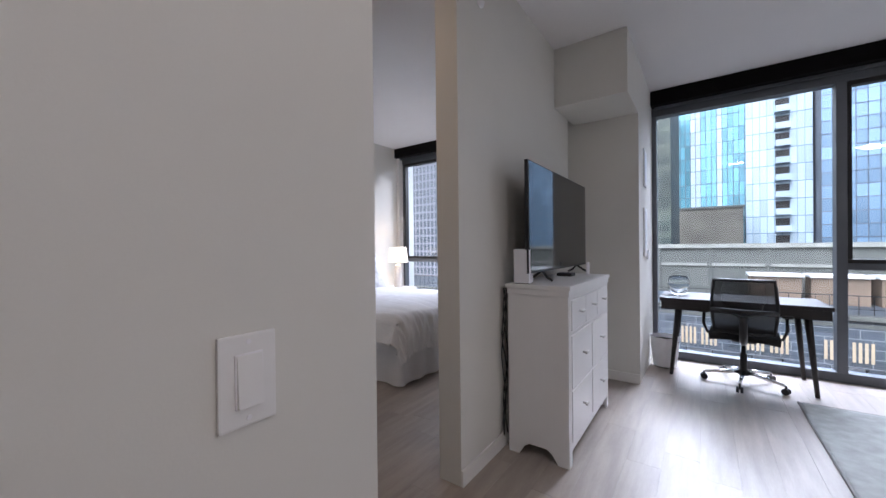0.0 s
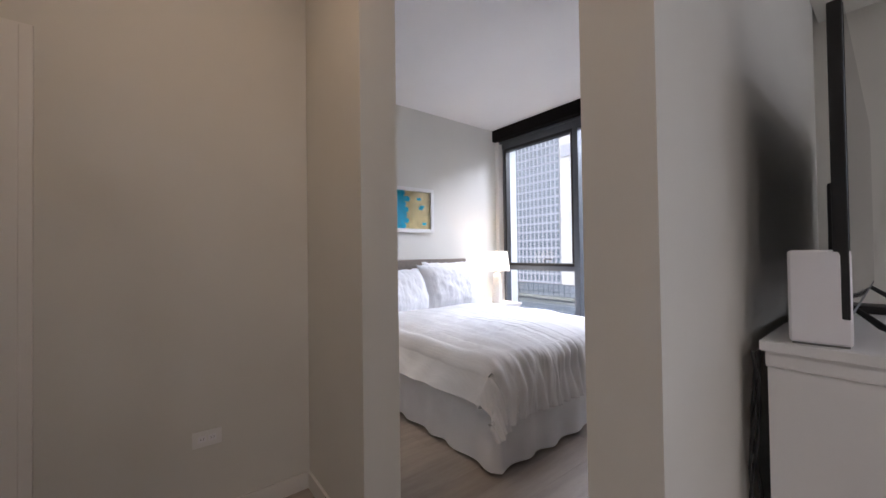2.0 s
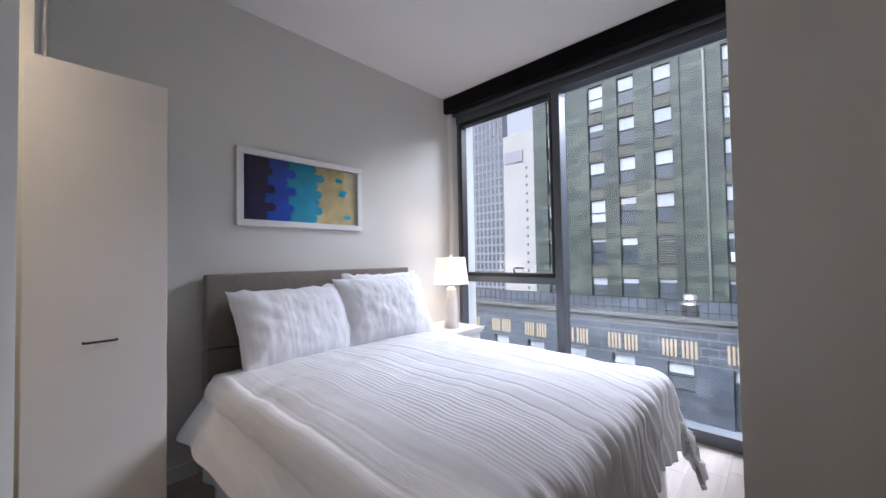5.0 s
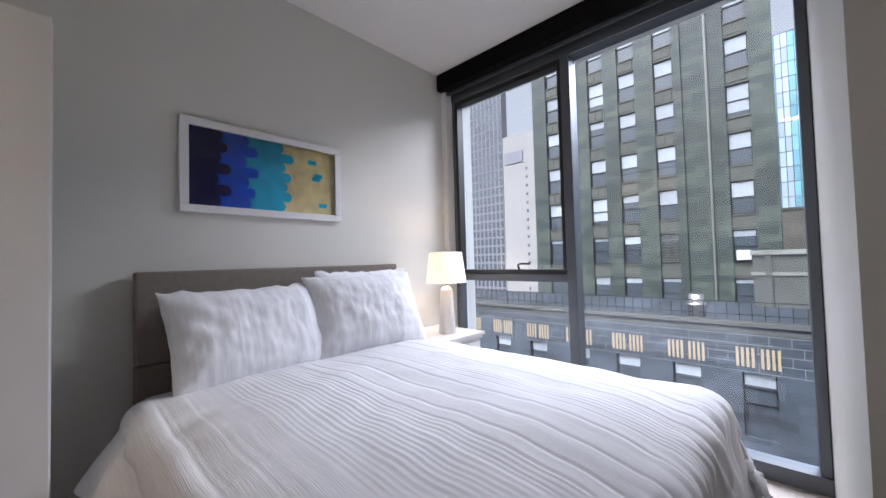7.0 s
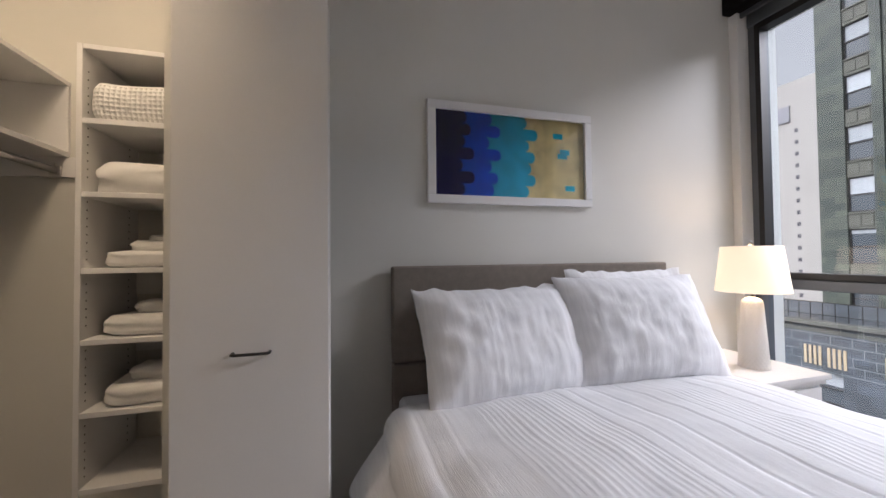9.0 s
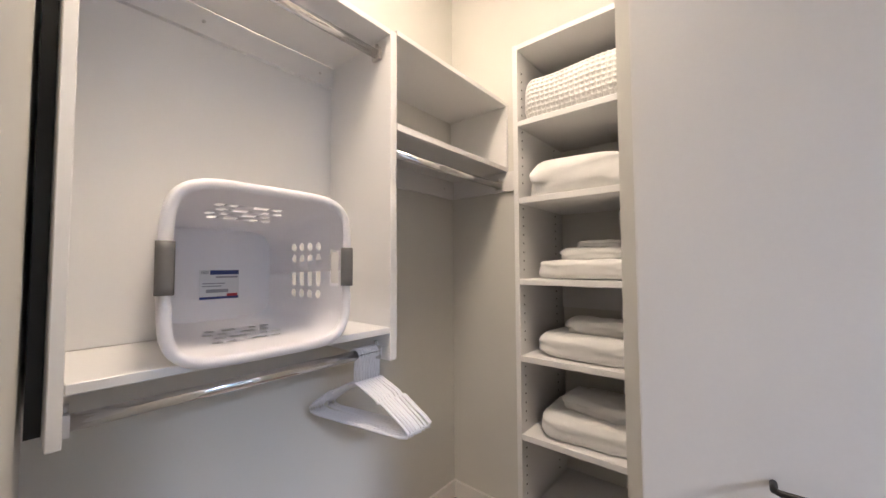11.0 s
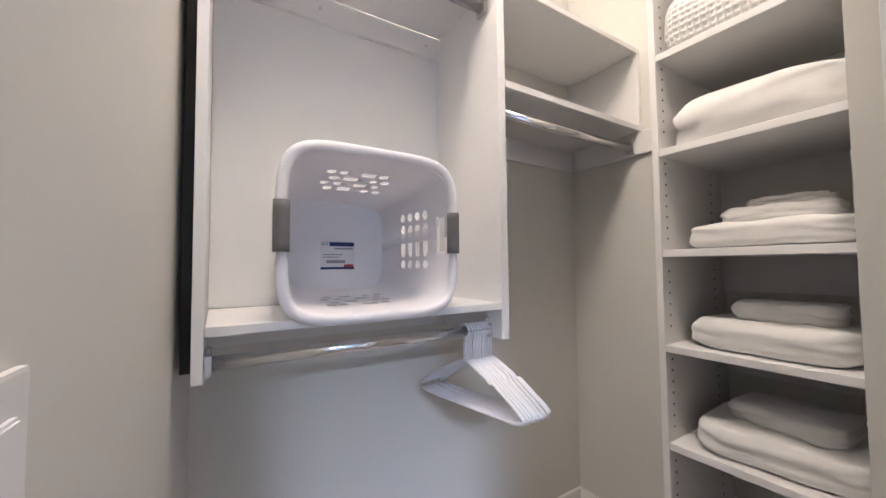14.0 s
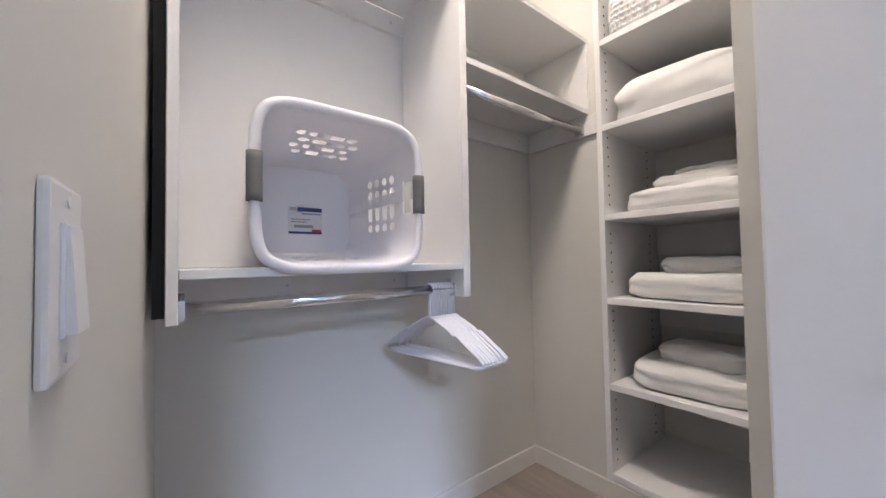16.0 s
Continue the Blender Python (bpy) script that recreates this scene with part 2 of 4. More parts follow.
structure("wall_south", boxes((-0.27, 4.2, -2.14, -2.002, 0, CEIL)), M_WALL, "plain painted wall behind the hall")
structure("wall_east", boxes((4.0, 4.14, -2.0, 5.42, 0, CEIL)), M_WALL, "plain painted wall of the living room")
structure("ceiling", boxes((-4.5, 4.2, -2.14, 5.6, CEIL, CEIL + 0.2)), M_CEIL, "white painted ceiling", "ceiling")
floor = structure("floor", boxes((-4.5, 4.2, -2.14, 5.42, -0.25, -0.012)), M_FLOOR, "wood plank floor", "floor")
structure("facade_spandrel", boxes((-9, 9, 5.42, 5.62, -3.5, -0.26), (-9, 9, 5.62, 5.8, 3.2, 6.0)), M_ALU, "dark metal spandrel of the own building", "facade")

# baseboards
BB = 0.085


def baseboard(name, *rows):
    bm = bmesh.new()
    for r in rows:
        box(bm, *r)
    return structure(name, bm, M_TRIM, "low white painted baseboard", "baseboard")


baseboard("baseboard", (XH, XH + 0.013, 2.25, 2.88, 0, BB), (XH, XH + 0.013, 4.5, 5.2, 0, BB))
baseboard("baseboard", (-2.464, -2.451, 1.06, 2.064, 0, BB), (-2.45, -1.806, 2.052, 2.065, 0, BB), (-1.805, -1.793, 2.052, 2.236, 0, BB))
baseboard("baseboard", (XTV, XTV + 0.012, 2.088, 4.195, 0, BB), (XTV + 0.013, -0.14, 4.184, 4.196, 0, BB), (-1.51, -0.86, 3.987, 3.999, 0, BB))
baseboard("baseboard", (-4.319, -2.755, 1.091, 1.103, 0, BB), (-4.319, -4.307, 1.104, 1.69, 0, BB))
baseboard("baseboard", (-0.149, -0.137, -1.99, 0.953, 0, BB))


# windows
def window(name, x0, x1, mull, transom, label):
    w = structure(name, boxes((x0, x1, YF - 0.06, YF + 0.06, 0.0, 0.085)), M_ALU, label, "window")
    fr = [(x0, x1, YF - 0.06, YF + 0.06, 2.70, 2.80), (x0, x0 + 0.045, YF - 0.05, YF + 0.05, 0.086, 2.699), (x1 - 0.045, x1, YF - 0.05, YF + 0.05, 0.086, 2.699)]
    fr += [(m - 0.035, m + 0.035, YF - 0.07, YF + 0.05, 0.086, 2.699) for m in mull]
    for r in fr:
        part("window_frame", soft(boxes(r), 0.004, 1), M_ALU, w)
    xs = [x0 + 0.045] + [v for m in mull for v in (m - 0.035, m + 0.035)] + [x1 - 0.045]
    for k in range(0, len(xs), 2):
        a, b = xs[k], xs[k + 1]
        if transom[k // 2]:
            part("transom", soft(boxes((a, b, YF - 0.055, YF + 0.05, 1.015, 1.075)), 0.004, 1), M_ALU, w)
            part("sash_rail", soft(boxes((a, b, YF - 0.075, YF + 0.02, 1.076, 1.112)), 0.004, 1), M_BLACK, w, "black rail of the opening sash")
            spans = ((0.086, 1.014), (1.113, 2.699))
            bm = boxes((a, a + 0.03, YF - 0.06, YF + 0.02, 1.113, 2.66), (b - 0.03, b, YF - 0.06, YF + 0.02, 1.113, 2.66), (a, b, YF - 0.06, YF + 0.02, 2.66, 2.698))
            part("sash_frame", bm, M_BLACK, w, "dark frame of the opening sash")
        else:
            spans = ((0.086, 2.699),)
        for z0, z1 in spans:
            glazed("pane", quad((a, YF, z0), (b, YF, z0), (b, YF, z1), (a, YF, z1)), M_GLASS, w, "clear window pane")
    return w


win1 = window("window_1", -3.925, -1.516, (-2.785,), (True, False), "floor-to-ceiling bedroom window in dark aluminium")
win2 = window("window_2", -0.138, 4.0, (1.345, 2.8), (False, True, False), "floor-to-ceiling living room window in dark aluminium")
bm = bmesh.new()
sweep(bm, [(-3.22, 5.225, 1.113), (-3.22, 5.205, 1.150), (-3.19, 5.20, 1.160), (-3.11, 5.20, 1.158)], 0.008)
part("handle", bm, M_BLACK, win1, "small black window crank handle")
structure("trim", boxes((-3.979, -3.926, 5.16, 5.42, 0, 2.80)), M_TRIM, "white painted window jamb", "trim")
structure("window_head", boxes((-4.13, -1.516, YF - 0.06, 5.6, 2.802, CEIL), (-0.138, 4.0, YF - 0.06, 5.6, 2.802, CEIL)), M_WALL, "wall strip over the windows", "wall")
for x0, x1 in ((-3.975, -1.518), (-0.136, 3.995)):
    b = thing("roller_blind", "black roller blind cassette under the ceiling, rolled up", "blind", group="roller blinds")
    part("cassette", soft(boxes((x0, x1, 5.10, 5.235, 2.795, CEIL - 0.003)), 0.006), M_BLIND, b)
    part("hem_bar", soft(boxes((x0 + 0.03, x1 - 0.03, 5.185, 5.205, 2.765, 2.794)), 0.004), M_ALU, b, "grey hem bar of the rolled-up shade")

# ---- outside ----
def block_mat(name, c1, c2, joint, bw, bh):
    """Courses of blocks, each of its own shade, with stains across them."""
    m = mat(name, c1, 0.55, var=0.5, scale=0.35, bscale=3)
    nt = m.node_tree
    n, l = nt.nodes, nt.links
    br = n.new("ShaderNodeTexBrick")
    br.inputs["Color1"].default_value, br.inputs["Color2"].default_value, br.inputs["Mortar"].default_value = (*c1, 1), (*c2, 1), (*joint, 1)
    br.inputs["Scale"].default_value, br.inputs["Mortar Size"].default_value = 1.0, 0.014
    br.inputs["Brick Width"].default_value, br.inputs["Row Height"].default_value, br.inputs["Bias"].default_value = bw, bh, -0.1
    tc = n.new("ShaderNodeTexCoord")
    sp = n.new("ShaderNodeSeparateXYZ")
    co = n.new("ShaderNodeCombineXYZ")
    l.new(tc.outputs["Object"], sp.inputs[0])
    l.new(sp.outputs[0], co.inputs[0])
    l.new(sp.outputs[2], co.inputs[1])
    l.new(co.outputs[0], br.inputs["Vector"])
    mix = [k for k in n if k.bl_idname == "ShaderNodeMix"][0]
    l.new(br.outputs["Color"], mix.inputs[6])
    return m


M_GREEN = block_mat("green_terracotta", (0.024, 0.036, 0.031), (0.082, 0.098, 0.076), (0.028, 0.032, 0.032), 1.15, 0.46)
M_SPAN = mat("stone_spandrel", (0.095, 0.098, 0.082), 0.7, var=0.2, scale=2)
M_PANE = mat("dark_pane", (0.07, 0.085, 0.10), 0.08, var=0.3, rand=0.5, scale=0.6)
M_SHADE = mat("window_shade", (0.38, 0.41, 0.44), 0.8, var=0.3, rand=0.8)
M_TAN = mat("tan_panel", (0.45, 0.36, 0.24), 0.8)
M_CONC = mat("concrete", (0.10, 0.105, 0.095), 0.85, var=0.2, scale=0.7)
M_BEIGE = mat("beige_render", (0.34, 0.325, 0.31), 0.85, var=0.08, scale=0.2)
M_GRID = mat("grey_grid", (0.22, 0.22, 0.25), 0.6, var=0.1, scale=0.3)
M_TOWER = mat("dark_tower", (0.06, 0.06, 0.075), 0.4, var=0.2, scale=0.3)
M_CURTAIN = mat("teal_curtain_glass", (0.16, 0.38, 0.46), 0.07, 0.35, var=0.55, scale=0.06, rand=0.9, spec=0.8)
M_CURTAIN2 = mat("blue_curtain_glass", (0.22, 0.34, 0.47), 0.07, 0.35, var=0.5, scale=0.06, rand=0.9, spec=0.8)
M_PALE = mat("pale_glass_wall", (0.40, 0.50, 0.56), 0.15, var=0.35, scale=0.1, rand=0.8)
M_ASPH = mat("asphalt", (0.05, 0.05, 0.052), 0.9, var=0.2, scale=0.4)
M_JOINT = mat("pale_mortar", (0.30, 0.32, 0.33), 0.8)
M_BROWN = mat("brown_brick", (0.20, 0.15, 0.11), 0.85, var=0.25, scale=0.6)
M_STONE = mat("weathered_stone", (0.125, 0.118, 0.098), 0.85, var=0.5, scale=0.25)
M_ROOF = mat("white_roofing", (0.6, 0.62, 0.62), 0.7)
M_COPE = mat("stone_coping", (0.24, 0.245, 0.22), 0.8, var=0.2, scale=1.0)

# podium terracotta with the blue of reflected light mixed into its colours
M_BLUECAST = block_mat("terracotta_blue_cast", (0.038, 0.050, 0.062), (0.075, 0.092, 0.118), (0.05, 0.06, 0.07), 1.0, 0.45)

STREET = -16.0
tagged(new("ground", mesh_of("ground", boxes((-3000, 3000, -3000, 3000, STREET - 1, STREET)), M_ASPH)), "dark asphalt street far below", "ground", kind="structure")

GY = 35.7
COLS = [(-18.35, -17.0), (-14.2, -12.85), (-11.65, -10.3), (-8.9, -7.55), (-4.35, -3.0)]
ROWS = [16.72 + 3.48 * k for k in range(-6, 7)]
green = thing("office_building", "old office tower clad in mottled green terracotta blocks", "building")
zt = ROWS[-1] + 4
part("wall", boxes((-19.8, -1.75, GY + 0.35, GY + 14, STREET, zt)), M_GREEN, green)
edges = [-19.8] + [v for c in COLS for v in c] + [-1.75]
for k in range(0, len(edges), 2):
    bm = boxes((edges[k], edges[k + 1], GY, GY + 0.36, STREET, zt))
    if edges[k + 1] - edges[k] > 2.0:
        c = edges[k] + 0.45
        box(bm, c - 0.12, c + 0.12, GY - 0.14, GY - 0.002, STREET, zt)
    part("pier", bm, M_GREEN, green)
# terracotta blocks, a little proud of the piers
block = mesh_of("block", soft(boxes((0, 1.06, -0.012, 0, 0, 0.44)), 0.004, 1), M_GREEN)
rnd = random.Random(4)
made = 0
for k in range(0, len(edges), 2):
    a, b = edges[k], edges[k + 1]
    z = -1.9
    while z < 24 and made < 298:
        for x in ([a + 0.05] if b - a < 1.5 else [a + 0.75, a + 1.9, a + 3.05]):
            if x + 1.07 < b and rnd.random() < 0.2 and made < 298:
                ob = new("block", block)
                ob.parent = green
                ob.location = (x, GY, z + rnd.choice((0, 0.47)))
                made += 1
        z += 0.95
sp = mesh_of("spandrel", boxes((0, 1.35, 0.1, 0.36, 0, 1.12), (0.12, 0.62, 0.05, 0.1, 0.2, 0.85), (0.73, 1.23, 0.05, 0.1, 0.2, 0.85), (0, 1.35, 0.02, 0.1, 1.02, 1.12)), M_SPAN)
pane = mesh_of("pane", boxes((0, 1.35, 0.28, 0.3, 0, 2.33)), M_PANE)
fr = mesh_of("window_frame", boxes((0, 0.07, 0.2, 0.34, 0, 2.33), (1.28, 1.35, 0.2, 0.34, 0, 2.33), (0.07, 1.28, 0.2, 0.34, 0, 0.07), (0.07, 1.28, 0.2, 0.34, 2.26, 2.33), (0.07, 1.28, 0.2, 0.34, 1.12, 1.19)), M_BLACK)
for ci, c in enumerate(COLS):
    for z in ROWS:
        for nm, me, dz in (("spandrel", sp, -3.48), ("pane", pane, -2.33), ("window_frame", fr, -2.33)):
            ob = new(nm, me)
            ob.parent = green
            ob.location = (c[0], GY, z + dz)
        r = rnd.choice((0.55, 1.0, 1.08, 1.1, 1.15, 1.9)) if z > 6 else rnd.choice((0.25, 0.4, 0.6))
        ob = new("shade", mesh_of("shade", boxes((0.07, 1.28, 0.262, 0.275, 2.26 - r, 2.26)), M_SHADE))
        ob.parent = green
        ob.location = (c[0], GY, z - 2.33)

part("downpipe", tube(bmesh.new(), (-5.4, GY - 0.1, STREET), (-5.4, GY - 0.1, zt), 0.09), M_COPE, green, "pale downpipe")
# a louvre in place of one window, and an air conditioner in another
for k in range(11):
    bm = boxes((0.06, 1.29, -0.05, 0.06, 0, 0.03))
    for v in bm.verts:
        v.co.z += 0.1 if v.co.y > 0 else 0.0
    sl = part("louvre_slat", bm, M_CONC, green, "grey louvre slat")
    sl.location = (COLS[3][0], GY + 0.18, ROWS[2] - 2.25 + 0.2 * k)
ac = part("air_conditioner", soft(boxes((0.2, 1.0, -0.25, 0.25, 0.05, 0.75)), 0.03, 1), M_ROOF, green, "pale window air conditioner")
ac.location = (COLS[4][0], GY, ROWS[2] - 2.2)

# podium in front of it, with a railing on its terrace
PY = 26.0
pod = thing("podium_building", "low terracotta wing, reflected blue painted in, with tan striped panels", "building")
part("wall", boxes((-34, 24, PY + 0.3, GY - 0.01, STREET, -2.3)), M_BLUECAST, pod)
part("cornice", boxes((-34, 24, PY - 0.18, PY + 0.5, -2.45, -2.25), (-34, 24, PY - 0.05, PY + 0.3, -2.8, -2.62)), M_CONC, pod)
bm = boxes((-34, 24, PY + 0.6, PY + 0.64, -1.36, -1.31), (-34, 24, PY + 0.6, PY + 0.63, -2.0, -1.97))
for i in range(116):
    box(bm, -34 + 0.5 * i, -33.97 + 0.5 * i, PY + 0.6, PY + 0.63, -2.25, -1.36)
part("railing", bm, M_BLACK, pod)
wx = [-30.0 + 2.95 * i for i in range(18)]
bm = bmesh.new()
prev = -34.0
for x in wx:
    box(bm, prev, x, PY, PY + 0.31, STREET, -4.75)
    prev = x + 1.3
box(bm, prev, 24, PY, PY + 0.31, STREET, -4.75)
box(bm, -34, 24, PY - 0.002, PY + 0.31, -4.75, -2.5)
for x in wx:
    for z in (-7.9, -11.1):
        box(bm, x, x + 1.3, PY + 0.01, PY + 0.31, z - 1.6, z)
part("front_wall", bm, M_BLUECAST, pod)
stripes = mesh_of("panel", boxes(*[(0.2 * i, 0.2 * i + 0.11, -0.04, 0.0, 0, 0.95) for i in range(4)]), M_TAN)
jx = bmesh.new()
for k in range(5):
    box(jx, -34, 24, PY - 0.012, PY - 0.003, -4.7 + 0.45 * k, -4.678 + 0.45 * k)
    for i in range(72):
        x = -34 + 0.8 * i + (0.4 if k % 2 else 0)
        box(jx, x, x + 0.02, PY - 0.012, PY - 0.003, -4.66 + 0.45 * k, -4.25 + 0.45 * k)
part("mortar_joints", jx, M_JOINT, pod, "pale mortar lines between the blocks")
for x in wx:
    for dx in (-0.2, 0.75):
        ob = new("panel", stripes)
        ob.parent, ob.location = pod, (x + dx, PY - 0.014, -4.45)
    for z in (-6.3, -9.5, -12.7):
        for nm, me in (("pane", pane), ("window_frame", fr)):
            ob = new(nm, me)
            ob.parent = pod
            ob.location, ob.scale = (x, PY, z), (0.963, 1, 0.665)
        ob = new("shade", mesh_of("shade", boxes((0.07, 1.23, 0.25, 0.262, 0.9, 1.5)), M_SHADE))
        ob.parent, ob.location = pod, (x, PY, z)
v = thing("roof_vent", "round galvanised roof vent on the terrace", "vent", pose(-5.35, PY + 1.0, -2.25))
part("stack", lathe(bmesh.new(), [(0.0, 0.0), (0.42, 0.0), (0.42, 0.55), (0.5, 0.6), (0.5, 0.72), (0.36, 0.74), (0.36, 1.15), (0.3, 1.22), (0, 1.23)]), M_NICKEL, v)

# terrace sheds and walls seen past the living room window
for i, x in enumerate((2.7, 5.45, 8.2)):
    s = thing("roof_shed", "low wooden rooftop shed with a white roof", "shed", pose(x, 30.5, -2.3), group="rooftop sheds")
    part("roof", boxes((0, 2.55, -0.2, 1.8, 1.55, 1.7)), M_ROOF, s, "flat white roof")
    part("wall", boxes((0.1, 2.45, 0.0, 1.6, 0, 1.54)), M_BROWN, s)
    for k in range(8):
        part("plank", boxes((0.12, 2.43, -0.03, -0.002, 0.06 + 0.18 * k, 0.2 + 0.18 * k)), M_BROWN, s)
par = thing("terrace_wall", "weathered concrete terrace wall with a stepped coping", "wall")
part("wall", boxes((-3.2, 26, 33.4, 34.0, -2.3, 1.0)), M_CONC, par)
part("coping", boxes((-3.3, 26, 33.2, 34.1, 1.0, 1.3), (-3.3, 26, 33.3, 34.05, -0.3, -0.1)), M_COPE, par)
for i in range(9):
    part("buttress", boxes((-2.6 + 3.2 * i, -2.3 + 3.2 * i, 33.25, 33.41, -2.3, 0.98)), M_CONC, par)
brown = thing("stone_building", "low grey-brown stone building behind the terrace", "building")
part("wall", boxes((-6.0, 6.6, 88, 98, STREET, 8.2)), M_STONE, brown)
part("roof", boxes((-6.2, 6.8, 87.8, 98.2, 8.2, 8.6)), M_CONC, brown)


def curtain_tower(label, x0, x1, y, z0, z1, nx, nz, glass, depth=20.0, limit=300, frame_mat=None, gap=0.06, pale=()):
    fm = frame_mat or M_TOWER
    t = thing("glass_tower", label, "building")
    part("body", boxes((x0, x1, y + 0.15, y + depth, z0, z1)), fm, t)
    w, h = (x1 - x0) / nx, (z1 - z0) / nz
    me = mesh_of("pane", boxes((gap, w - gap, 0.06, 0.2, gap, h - gap)), glass)
    me2 = mesh_of("pane", boxes((gap, w - gap, 0.06, 0.2, gap, h - gap)), M_PALE)
    n = 0
    rest = bmesh.new()
    for j in reversed(range(nz)):
        for i in range(nx):
            if n < limit:
                ob = new("pane", me2 if i in pale else me)
                ob.parent, ob.location = t, (x0 + i * w, y, z0 + j * h)
                n += 1
            else:
                box(rest, x0 + i * w + gap, x0 + (i + 1) * w - gap, y + 0.06, y + 0.2, z0 + j * h + gap, z0 + (j + 1) * h - gap)
    if rest.verts:
        tagged(part("panes", rest, glass, t), kind="stuff")
    bm = bmesh.new()
    for j in range(nz + 1):
        box(bm, x0, x1, y, y + 0.24, z0 + j * h - 0.06, z0 + j * h + 0.06)
    part("floor_band", bm, fm, t)
    return t


TY = 98.0
curtain_tower("tall teal glass apartment tower with dark floor bands", -11.0, 7.6, TY, 0.0, 43.2, 20, 15, M_CURTAIN, pale=(6, 10, 11, 15))
tw = curtain_tower("pale tower with a stack of small balconies", 7.6, 17.4, TY - 1.5, 0.0, 43.2, 9, 13, M_PALE, frame_mat=M_CURTAIN2, gap=0.05)
for j in range(13):
    # flat black panel: shade behind the balcony, put in as colour
    bm = boxes((12.1, 14.1, TY - 1.55, TY - 1.44, 3.32 * j + 0.5, 3.32 * j + 2.9))
    part("recess_shade", bm, M_BLACK, tw, "black panel painting the shade behind a balcony")
    part("balcony", boxes((12.0, 14.2, TY - 2.8, TY - 1.5, 3.32 * j + 0.2, 3.32 * j + 0.4), (12.0, 14.2, TY - 2.85, TY - 2.78, 3.32 * j + 0.4, 3.32 * j + 1.4)), M_PALE, tw)
curtain_tower("blue glass office tower", 17.6, 40.0, TY - 6, 0.0, 41.0, 16, 18, M_CURTAIN2)
curtain_tower("dark office tower with a close grid of windows", -88, -61, 92.0, -10, 70, 18, 32, M_PANE, limit=290, frame_mat=M_GRID, gap=0.3, depth=3.0)
bt = thing("beige_tower", "plain beige tower with small square windows", "building")
part("wall", boxes((-60.99, -44.3, 92.3, 112, STREET, 36.6)), M_BEIGE, bt)
part("sign_panel", boxes((-60.3, -54.3, 92.0, 92.29, 28.4, 31.7)), M_GRID, bt, "blue-grey panel high on the wall")
wq = mesh_of("window", boxes((0, 0.6, -0.05, 0, 0, 0.8)), M_TOWER)
for k in range(16):
    ob = new("window", wq)
    ob.parent, ob.location = bt, (-53.6, 92.3, 25.9 - 2.4 * k)

# ---- bedroom ----
BX0, BX1, BY0, BY1, BTOP = -3.88, -1.90, 2.92, 4.44, 0.60
bed = thing("bed", "queen bed with a taupe upholstered headboard and white pleated bed skirt", "bed")
part("base", boxes((BX0, BX1 - 0.02, BY0 + 0.02, BY1 - 0.02, 0.08, 0.34)), M_DARKWOOD, bed)
part("mattress", soft(boxes((BX0 + 0.01, BX1, BY0, BY1, 0.34, BTOP)), 0.05, 3), M_LINEN, bed, "white mattress")
hb = part("headboard", soft(boxes((XH + 0.02, XH + 0.10, 2.903, 4.494, 0.74, 1.185)), 0.018, 3), M_UPH, bed, "taupe fabric headboard")
part("lower_panel", soft(boxes((XH + 0.02, XH + 0.098, 2.903, 4.494, 0.38, 0.735)), 0.016, 3), M_UPH, hb)
for y in (2.95, 4.38):
    part("leg", boxes((XH + 0.03, XH + 0.08, y, y + 0.06, 0, 0.38)), M_DARKWOOD, bed, "black headboard leg")


def skirt(path, z0, z1, amp=0.013, wave=0.27):
    """A pleated cloth that hangs along a path of corners."""
    pts = [Vector(p) for p in path]
    seg, total = [], 0.0
    for a, b in zip(pts, pts[1:]):
        seg.append((a, b, total, (b - a).length))
        total += (b - a).length
    bm = bmesh.new()

    def fn(u, v):
        d = min(u * total, total - 1e-4)
        for a, b, s, ln in seg:
            if s <= d <= s + ln + 1e-6:
                p = a.lerp(b, (d - s) / ln)
                nrm = (b - a).normalized().cross(Vector((0, 0, 1)))
        w = math.sin(d / wave * math.tau + 2.2 * noise.noise((d * 2.1, 0, 0))) + 0.6 * noise.noise((d * 5, v, 3))
        p = p + nrm * (amp * (0.25 + 0.9 * (1 - v)) * w + 0.02 * (1 - v))
        return (p.x, p.y, z0 + (z1 - z0) * v + 0.012 * (1 - v) * noise.noise((d * 3, 1, 1)))
    return sheet(bm, 260, 8, fn)


part("bed_skirt", skirt([(BX0, BY0 - 0.01, 0), (BX1 + 0.02, BY0 - 0.01, 0), (BX1 + 0.02, BY1 + 0.01, 0), (BX0, BY1 + 0.01, 0)], 0.02, 0.40), M_LINEN, bed, "white pleated bed skirt")

# duvet: cloth over the mattress with pleats across it
DX0, DL, DW = -3.60, BX1 - (-3.60) - 0.03, BY1 - BY0 + 0.0

# sewn pleats: seams at uneven distances, in groups
SEAMS = []
_r = random.Random(8)
_y = -0.36
while _y < DW + 0.4:
    if _r.random() < 0.22:
        for _k in range(_r.randint(3, 6)):
            SEAMS.append((_y, 0.0026))
            _y += _r.uniform(0.018, 0.026)
    else:
        SEAMS.append((_y, 0.0042))
        _y += _r.uniform(0.06, 0.13)


